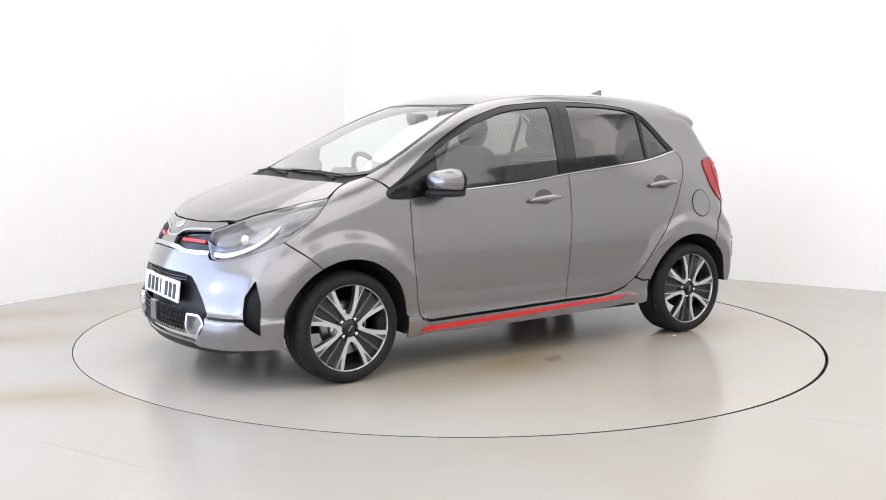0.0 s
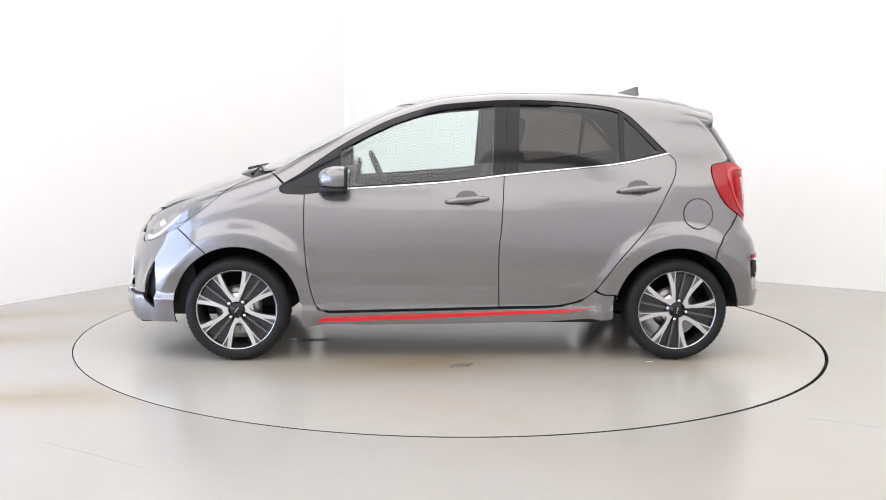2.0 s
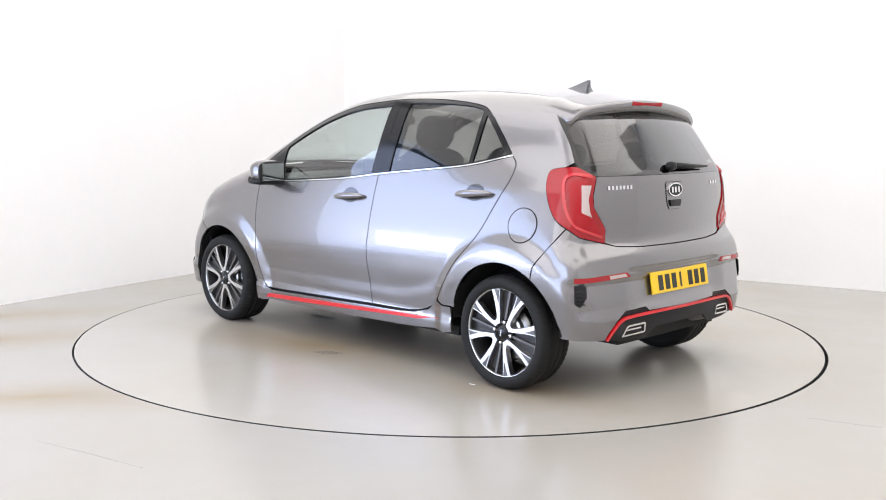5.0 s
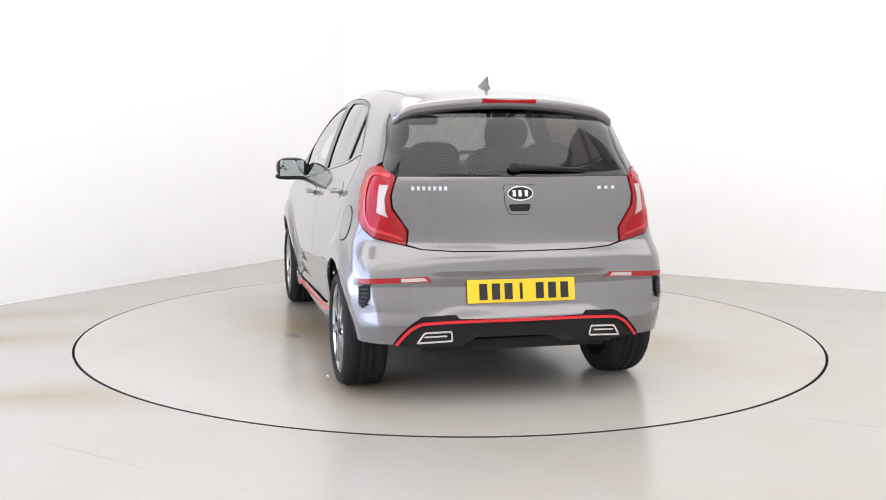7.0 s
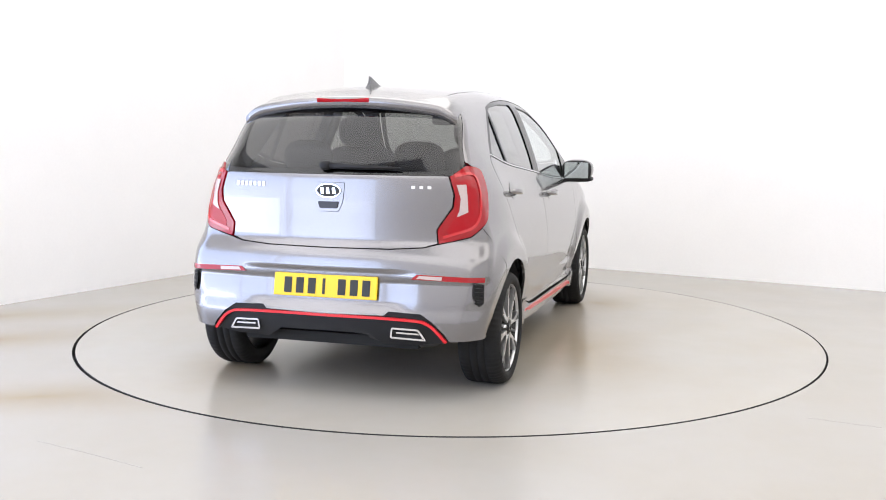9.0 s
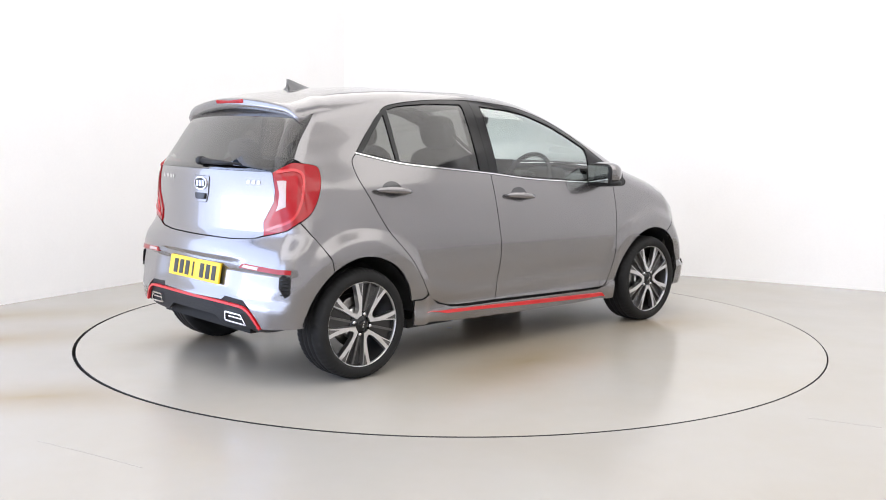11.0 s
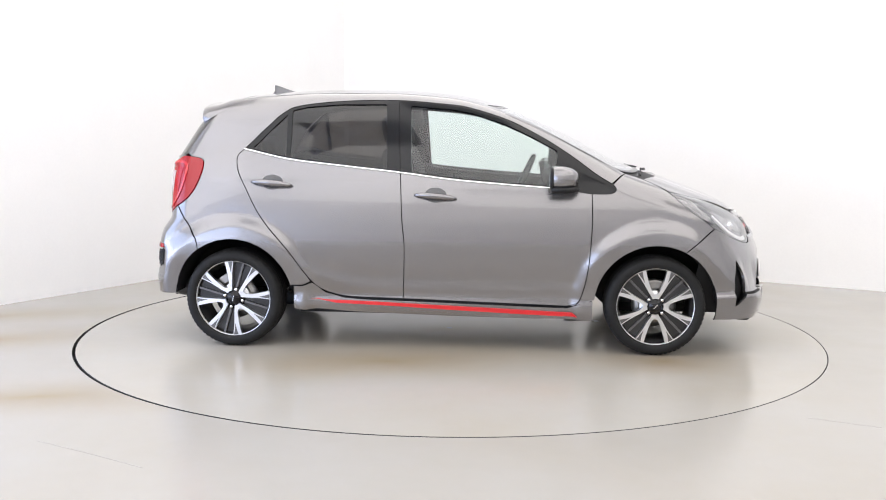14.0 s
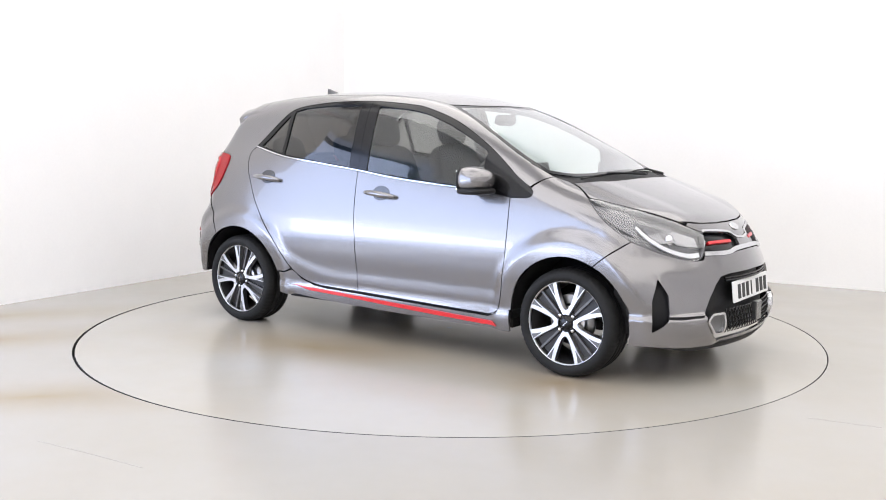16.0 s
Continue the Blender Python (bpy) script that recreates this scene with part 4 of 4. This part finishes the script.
def spoiler():
    bm = bmesh.new()
    rows = []
    ys = np.linspace(-.545, .545, 41)
    for y in ys:
        hz = [on_top(np.array([(x, y)]))[0][2] for x in (-1.21, -1.28, -1.35, -1.40)]
        ex = -1.490 + .21 * y * y
        sec = [(-1.21, hz[0] + .0012), (-1.28, hz[1] + .004), (-1.35, hz[2] + .008), (ex + .03, hz[2] - .004), (ex + .008, hz[2] - .010), (ex, hz[2] - .015), (ex + .012, hz[2] - .060), (ex + .05, hz[2] - .064), (-1.36 + .1 * y * y, hz[2] - .058), (-1.30, hz[1] - .02)]
        rows.append([bm.verts.new((x, y, z)) for x, z in sec])
    for a, b in zip(rows, rows[1:]):
        for i in range(len(a) - 1):
            bm.faces.new((a[i], a[i + 1], b[i + 1], b[i]))
    bm.faces.new(rows[0][::-1])
    bm.faces.new(rows[-1])
    bmesh.ops.recalc_face_normals(bm, faces=bm.faces)
    sp = part("roof_spoiler", bm, PAINT, car, "painted roof-edge spoiler", True)
    bm = bmesh.new()
    box(bm, (.028, .27, .022), Matrix.Translation((-1.474, 0, top_line(np.array([-1.35]))[0] - .036)) @ Matrix.Rotation(radians(-14), 4, "Y"), .006)
    part("brake_lamp", bm, LENS_DEEP, sp, "slim red high brake lamp")
    bm = bmesh.new()
    prof = [(-.955, 1.466, .022), (-.99, 1.474, .024), (-1.03, 1.486, .020), (-1.07, 1.500, .013), (-1.105, 1.513, .007), (-1.125, 1.516, .005), (-1.122, 1.490, .010), (-1.13, 1.470, .016), (-1.145, 1.452, .02)]
    top = [[bm.verts.new((x, s * w * f, 1.44 + (z - 1.44) * h)) for s, f, h in ((-1, 2.2, 0), (-1, 1.3, .35), (-1, .45, 1), (1, .45, 1), (1, 1.3, .35), (1, 2.2, 0))] for x, z, w in prof]
    for a, b in zip(top, top[1:]):
        for i in range(5):
            bm.faces.new((a[i], a[i + 1], b[i + 1], b[i]))
    bm.faces.new(top[0])
    bm.faces.new(top[-1][::-1])
    bmesh.ops.recalc_face_normals(bm, faces=bm.faces)
    part("roof_aerial", bm, AERIAL, car, "small shark-fin aerial", True)
    bm = bmesh.new()
    q = ONTO["rear"](np.array(rear_yz([(.02, 1.07), (-.16, 1.064), (-.345, 1.060)])))
    nn = normals(q)
    tube(bm, [tuple(v) for v in q + nn * .022], [.016, .012, .005], 8)
    blob(bm, (.05, .06, .045), Matrix.Translation(Vector(q[0] + nn[0] * .018)), 2.5)
    part("rear_wiper", bm, BLACK, hatch, "black rear wiper", True)


spoiler()


# ---- wheels ----
WR, RR = .281, .220
AXLE = WR + GROUND - .001


def sector(bm, pts, z0, z1, taper=.0):
    """A flat bar with an outline in the wheel's face, from z0 back to z1."""
    a = [bm.verts.new((x, y, z0)) for x, y in pts]
    c = Vector((sum(p[0] for p in pts) / len(pts), sum(p[1] for p in pts) / len(pts), 0))
    b = [bm.verts.new((x + (x - c.x) * taper, y + (y - c.y) * taper, z1)) for x, y in pts]
    bm.faces.new(a)
    n = len(pts)
    for i in range(n):
        bm.faces.new((a[i], b[i], b[(i + 1) % n], a[(i + 1) % n]))
    return bm


def polar(r, a):
    return (r * math.cos(radians(a)), r * math.sin(radians(a)))


def wheel(spin):
    """Made with its axle along z, the outer face up; the hub's face lies at z = 0."""
    w = new("wheel")
    w.parent = car
    w["label"] = "two-tone alloy wheel with machined spokes"
    bm = bmesh.new()
    lathe(bm, [(RR - .004, .002), (RR + .005, .011), (.240, .016), (.260, .011), (.271, .0), (.278, -.016), (.281, -.03), (.281, -.055), (.276, -.058), (.276, -.063), (.281, -.066), (.281, -.092),
               (.276, -.095), (.276, -.100), (.281, -.103), (.281, -.128), (.276, -.131), (.276, -.136), (.281, -.139), (.280, -.165), (.275, -.182), (.256, -.195), (.235, -.198), (.20, -.19)], 192)
    for v in bm.verts:
        r = math.hypot(v.co.x, v.co.y)
        k = round(math.atan2(v.co.y, v.co.x) / math.tau * 192)
        if .268 < r and (v.co.z > -.045 or v.co.z < -.15) and k % 3 == 0:
            v.co.x *= .987
            v.co.y *= .987
    part("tyre", bm, RUBBER, w, "black road tyre", True)
    bm = bmesh.new()
    lathe(bm, [(.210, -.012), (.203, -.03), (.19, -.18), (.20, -.19)], 72)
    part("rim", bm, ALLOY, w, "dark wheel barrel", True)
    bm = bmesh.new()
    lathe(bm, [(.212, -.014), (.212, -.002), (.2150, .001), (.2195, .001), (.2210, -.006)], 72)
    part("rim_lip", bm, SILVER, w, "bright machined rim lip", True)
    for k in range(4):
        base = 90 * k + spin
        for s in (-1, 1):
            inner = [(.046, 24), (.058, 22.5), (.072, 20.5), (.10, 18.6), (.14, 17.8), (.18, 16.4), (.2125, 15.2)]
            outer = [(.2125, 29.0), (.18, 28.4), (.14, 28.6), (.10, 30.0), (.083, 32.6), (.072, 38.5), (.068, 44.9), (.046, 44.9)]
            pts = [polar(r, base + s * d) for r, d in inner + outer]
            bm = bmesh.new()
            sector(bm, pts if s > 0 else pts[::-1], .0, -.032, .05)
            bmesh.ops.recalc_face_normals(bm, faces=bm.faces)
            part("spoke", bm, [SILVER], w, "machined silver spoke")
            pts = [polar(r, base + s * d) for r, d in ((.2110, 16.6), (.2110, 23.4), (.195, 22.5), (.175, 21.4), (.148, 20.2), (.175, 18.5), (.195, 17.5))]
            bm = bmesh.new()
            sector(bm, pts if s > 0 else pts[::-1], .003, -.004)
            bmesh.ops.recalc_face_normals(bm, faces=bm.faces)
            part("spoke_inlay", bm, INLAY, w, "grey inlay at the spoke's end")
        bm = bmesh.new()
        arm = [(.046, 23.6), (.058, 22.1), (.072, 20.1), (.10, 18.2), (.14, 17.4), (.18, 16.0), (.212, 14.8)]
        sector(bm, [polar(r, base - d) for r, d in arm] + [polar(.212, base)] + [polar(r, base + d) for r, d in arm[::-1]], -.030, -.045)
        bmesh.ops.recalc_face_normals(bm, faces=bm.faces)
        part("spoke_web", bm, ALLOY, w, "dark recessed web between spokes")
        bm = bmesh.new()
        sector(bm, [polar(.066, base - 5.0), polar(.211, base - 1.5), polar(.211, base + 1.5), polar(.066, base + 5.0)], -.012, -.034, .03)
        bmesh.ops.recalc_face_normals(bm, faces=bm.faces)
        part("rib", bm, INLAY, w, "grey wheel rib")
    bm = bmesh.new()
    lathe(bm, [(.0001, .004), (.026, .004), (.029, .001), (.034, -.003), (.040, -.006), (.044, -.012), (.050, -.016), (.062, -.018), (.064, -.035)], 40)
    part("hub_cap", bm, GLOSS, w, "dark round hub cap", True)
    bm = bmesh.new()
    for y in (-.012, 0, .012):
        box(bm, (.005, .008, .002), Matrix.Rotation(radians(90), 4, "Z") @ Matrix.Translation((0, y, .0045)))
    part("cap_mark", bm, CHROME, w, "small plain silver mark")
    for k in range(4):
        bm = bmesh.new()
        lathe(bm, [(.0001, -.002), (.007, -.002), (.009, -.005), (.009, -.03)], 12, Matrix.Translation((*polar(.052, 90 * k + spin), 0)))
        part("wheel_bolt", bm, CHROME, w, "bright wheel bolt", True)
    bm = bmesh.new()
    lathe(bm, [(.07, -.075), (.125, -.075), (.125, -.095), (.07, -.095)], 48)
    part("brake_disc", bm, STEEL, w, "worn steel brake disc", True)
    bm = bmesh.new()
    lathe(bm, [(.0001, -.046), (.082, -.046), (.086, -.05), (.086, -.095)], 40)
    part("brake_hub", bm, SILVER, w, "bright bare metal hub", True)
    bm = bmesh.new()
    for a in np.linspace(20, 80, 5):
        box(bm, (.05, .05, .07), Matrix.Rotation(radians(a), 4, "Z") @ Matrix.Translation((.118, 0, -.085)), .006)
    part("brake_caliper", bm, STEEL, w, "grey brake caliper")
    return w


WY = .770
first = wheel(0)
first.matrix_basis = pose(HUB, WY, AXLE, -90, 0, 0) @ pose(0, 0, 0, 0, 0, 52)
copy_thing(first, pose(-HUB, WY, AXLE, -90, 0, 0) @ pose(0, 0, 0, 0, 0, 78.5))
copy_thing(first, pose(HUB, -WY, AXLE, 90, 0, 0) @ pose(0, 0, 0, 0, 0, 45))
copy_thing(first, pose(-HUB, -WY, AXLE, 90, 0, 0) @ pose(0, 0, 0, 0, 0, 74))

# ---- under the skin: arches, floor, inner walls ----
for cx in (HUB, -HUB):
    for s in (1, -1):
        bm = bmesh.new()
        rows = []
        for k in range(25):
            a = radians(3 + 174 * k / 24)
            rows.append([bm.verts.new((cx + (ARCH + .006) * math.cos(a), s * y, .28 + (ARCH + .006) * math.sin(a))) for y in (.755, .46)])
        for a, b in zip(rows, rows[1:]):
            bm.faces.new((a[0], a[1], b[1], b[0]))
        bm.faces.new([r[1] for r in rows])
        part("wheel_arch_liner", bm, DARK, car, "dark wheel arch liner", True)
bm = bmesh.new()
box(bm, (1.66, 1.36, .05), Matrix.Translation((0, 0, .215)))
box(bm, (.62, .88, .05), Matrix.Translation((1.34, 0, .215)))
box(bm, (.62, .88, .05), Matrix.Translation((-1.34, 0, .26)))
part("underbody", bm, DARK, car, "dark underbody")
bm = bmesh.new()
blob(bm, (.26, .50, .14), Matrix.Translation((-1.53, -.33, .30)), 3)
part("silencer", bm, ALLOY, car, "dull steel exhaust silencer", True)
for s in (False, True):
    low = side_z([(.84, .22), (-.84, .23), (-.84, .36)] + arc(-1.2, 2, 122, 10, ARCH + .012) + [(-1.40, .70), (-1.40, 1.0), (-1.12, 1.08)] + [b for b in BELT[::-1] if -1.1 < b[0] < .8] + [(.94, .905), (1.20, .86), (1.38, .75), (1.36, .60)] + arc(1.2, 60, 176, 10, ARCH + .012))
    panel("inner_side", "side", low, TRIM, car, "dark inner side wall", lift=-.032, depth=0, gap=0, flip=s, step=.06)
for s in (False, True):
    trim = side_z([(-1.135, 1.10), (-1.03, 1.262), (-.94, 1.342), (-.85, 1.386), (-.85, 1.412), (-1.20, 1.405), (-1.33, 1.30), (-1.46, 1.10), (-1.42, 1.02), (-1.2, 1.0)])
    panel("pillar_lining", "side", trim, TRIM, car, "dark rear pillar lining", lift=-.022, depth=0, gap=0, flip=s, step=.05)
# sheets added behind the front and rear skins, so the panel gaps read dark
dn = deg([(55, .30), (55, .60), (45, .66), (0, .70)])
panel("inner_front", "front", dn + [(-a, z) for a, z in dn[::-1][1:]] + deg([(-50, .22), (50, .22)]), DARK, car, "dark backing sheet behind the front panels", lift=-.07, depth=0, gap=0, step=.06)
dn = deg([(47, .32), (47, .60), (38, .66), (38, 1.0), (0, 1.0)])
panel("inner_rear", "rear", dn + [(-a, z) for a, z in dn[::-1][1:]] + deg([(-36, .30), (36, .30)]), TRIM, car, "dark tailgate lining", lift=-.045, depth=0, gap=0, step=.06)
rf = [(.27, .40), (-1.20, .40), (-1.20, -.40), (.27, -.40)]
panel("headlining", "top", rf, LINING, car, "pale cloth headlining", lift=-.035, depth=0, gap=0, step=.08)

# ---- inside ----


def seat(name, x, y, label, rake=14, wide=.50, back=.62, head=True, zbase=.52):
    st = new(name)
    st.parent = car
    st["label"] = label
    st.matrix_basis = pose(x, y, 0)
    bm = bmesh.new()
    blob(bm, (.52, wide, .17), Matrix.Translation((.06, 0, zbase)), 4)
    part("seat_cushion", bm, FABRIC, st, smooth=True)
    bm = bmesh.new()
    m = Matrix.Translation((-.20, 0, zbase + .02)) @ Matrix.Rotation(radians(-rake), 4, "Y")
    blob(bm, (.15, wide, back), m @ Matrix.Translation((0, 0, back / 2)), 4)
    part("seat_back", bm, FABRIC, st, smooth=True)
    if head:
        for yy in ((0,) if wide < .7 else (-.30, .30)):
            bm = bmesh.new()
            blob(bm, (.10, .26, .19), m @ Matrix.Translation((.02, yy, back + .085)), 3)
            part("headrest", bm, FABRIC, st, smooth=True)
            bm = bmesh.new()
            for s in (-.06, .06):
                tube(bm, [m @ Vector((0, yy + s, back - .05)), m @ Vector((.01, yy + s, back + .06))], .007, 6)
            part("headrest_post", bm, CHROME, st)


seat("front_seat", .02, .36, "dark cloth front seat with headrest")
seat("front_seat", .02, -.36, "dark cloth driver's seat with headrest")
seat("rear_bench", -.82, 0, "dark cloth rear bench with low headrests", 20, 1.18, .52, True, .50)
bm = bmesh.new()
rows = []
for y in np.linspace(-.66, .66, 17):
    e = 1 - (y / .70) ** 6
    rows.append([bm.verts.new((x, y, z)) for x, z in ((1.02, .90 + .02 * e), (.93, .935 + .02 * e), (.74, .955 + .02 * e), (.60, .93 + .02 * e), (.56, .86), (.60, .70), (.66, .50))])
for a, b in zip(rows, rows[1:]):
    for i in range(6):
        bm.faces.new((a[i], b[i], b[i + 1], a[i + 1]))
dash = part("dashboard", bm, TRIM, car, "dark grey dashboard", True)
bm = bmesh.new()
blob(bm, (.10, .30, .10), Matrix.Translation((.62, -.36, .965)), 3)
part("instrument_hood", bm, TRIM, dash, smooth=True)
bm = bmesh.new()
box(bm, (.02, .24, .14), Matrix.Translation((.575, 0, .985)) @ Matrix.Rotation(radians(-12), 4, "Y"), .006)
part("screen", bm, GLOSS, dash, "dark centre screen")
sw = new("steering_wheel")
sw.parent = car
sw["label"] = "dark three-spoke steering wheel"
sw.matrix_basis = pose(.44, -.36, .93, 0, -66, 0)
bm = bmesh.new()
tube(bm, [(.18 * math.cos(a), .18 * math.sin(a), 0) for a in np.linspace(0, math.tau, 33)[:-1]], .015, 8, True)
part("wheel_rim", bm, TRIM, sw, smooth=True)
bm = bmesh.new()
blob(bm, (.12, .13, .05), None, 3)
for a in (180, 90, 270):
    box(bm, (.13, .035, .018), Matrix.Rotation(radians(a), 4, "Z") @ Matrix.Translation((.11, 0, 0)), .004)
part("wheel_hub", bm, GLOSS, sw)
bm = bmesh.new()
blob(bm, (.03, .22, .065), Matrix.Translation((.33, 0, 1.305)) @ Matrix.Rotation(radians(12), 4, "Y"), 4)
tube(bm, [(.34, 0, 1.31), (.40, 0, 1.345)], .012, 6)
part("rear_view_mirror", bm, TRIM, car, "dark interior mirror", True)
bm = bmesh.new()
box(bm, (.40, 1.0, .02), Matrix.Translation((-1.30, 0, .93)), .006)
part("parcel_shelf", bm, TRIM, car, "dark parcel shelf")
for s in (1, -1):
    bm = bmesh.new()
    a, b = on_side(np.array(side_z([(-.262, 1.02), (-.27, 1.40)])))
    for c in (a, b):
        c[1] = s * (c[1] - .045)
    tube(bm, [tuple(a), tuple((a + b) / 2), tuple(b)], .045, 8, flat=.5)
    part("pillar_trim", bm, TRIM, car, "dark centre pillar trim", True)


def door_mirror(s):
    dm = new("door_mirror")
    dm.parent = car
    dm["label"] = "painted door mirror with black lower half"
    dm.matrix_basis = pose(.662, s * .808, .975)
    bm = bmesh.new()
    blob(bm, (.19, .206, .138), Matrix.Rotation(radians(s * 10), 4, "Z"), 2.7, 18, 28)
    for v in bm.verts:
        k = max(0, v.co.x) / .095
        v.co.y *= 1 - .16 * k
        v.co.z = v.co.z * (1 - .20 * k) + .012
        if v.co.x < -.064:
            v.co.x = -.064
    shell = part("mirror_shell", bm, PAINT, dm, "painted mirror shell", True)
    bm = bmesh.new()
    blob(bm, (.192, .206, .040), Matrix.Translation((0, 0, -.048)) @ Matrix.Rotation(radians(s * 10), 4, "Z"), 3.2, 12, 24)
    for v in bm.verts:
        v.co.y *= 1 - .16 * max(0, v.co.x) / .09
        if v.co.x < -.058:
            v.co.x = -.058
    part("mirror_base", bm, BLACK, dm, "black lower mirror casing", True)
    bm = bmesh.new()
    tube(bm, [(.0, -s * .06, -.052), (.02, -s * .11, -.058), (.03, -s * .145, -.05)], [.030, .028, .032], 10, flat=.6)
    part("mirror_arm", bm, BLACK, dm, "black mirror arm", True)
    bm = bmesh.new()
    blob(bm, (.030, .194, .128), Matrix.Translation((-.056, 0, .010)), 3.4, 14, 24)
    for v in bm.verts:
        v.co.x = max(v.co.x, -.068)
    part("mirror_bezel", bm, BLACK, dm, "black rear mirror casing", True)
    bm = bmesh.new()
    box(bm, (.003, .156, .104), Matrix.Translation((-.0685, 0, .010)))
    part("mirror_glass", bm, MIRROR, dm, "mirror glass")
    bm = bmesh.new()
    tube(bm, [(.089 - .10 * max(0, k) ** 2.2, s * (-.02 + .115 * k), -.012) for k in np.linspace(0, 1, 9)], .005, 6)
    part("indicator", bm, LENS_CLEAR, dm, "slim clear indicator", True)


door_mirror(1)
door_mirror(-1)

# ---- what turns ----
SPIN = [(0, 214.17), (1, 198.52), (2, 182.84), (3, 167.13), (3.7, 156.14), (5.8, 123.55), (7, 104.93), (8, 89.42), (9, 74.0), (10.2, 55.39), (12.3, 23.02), (13, 12.14), (14, -3.51), (15, -19.44), (16, -35.51)]


def motions():
    walk(turntable, [(t, pose(0, 0, GROUND, 0, 0, a)) for t, a in SPIN])
    walk(car, [(t, pose(0, 0, 0, 0, 0, a) @ pose(-.007, .115, 0)) for t, a in SPIN])


motions()
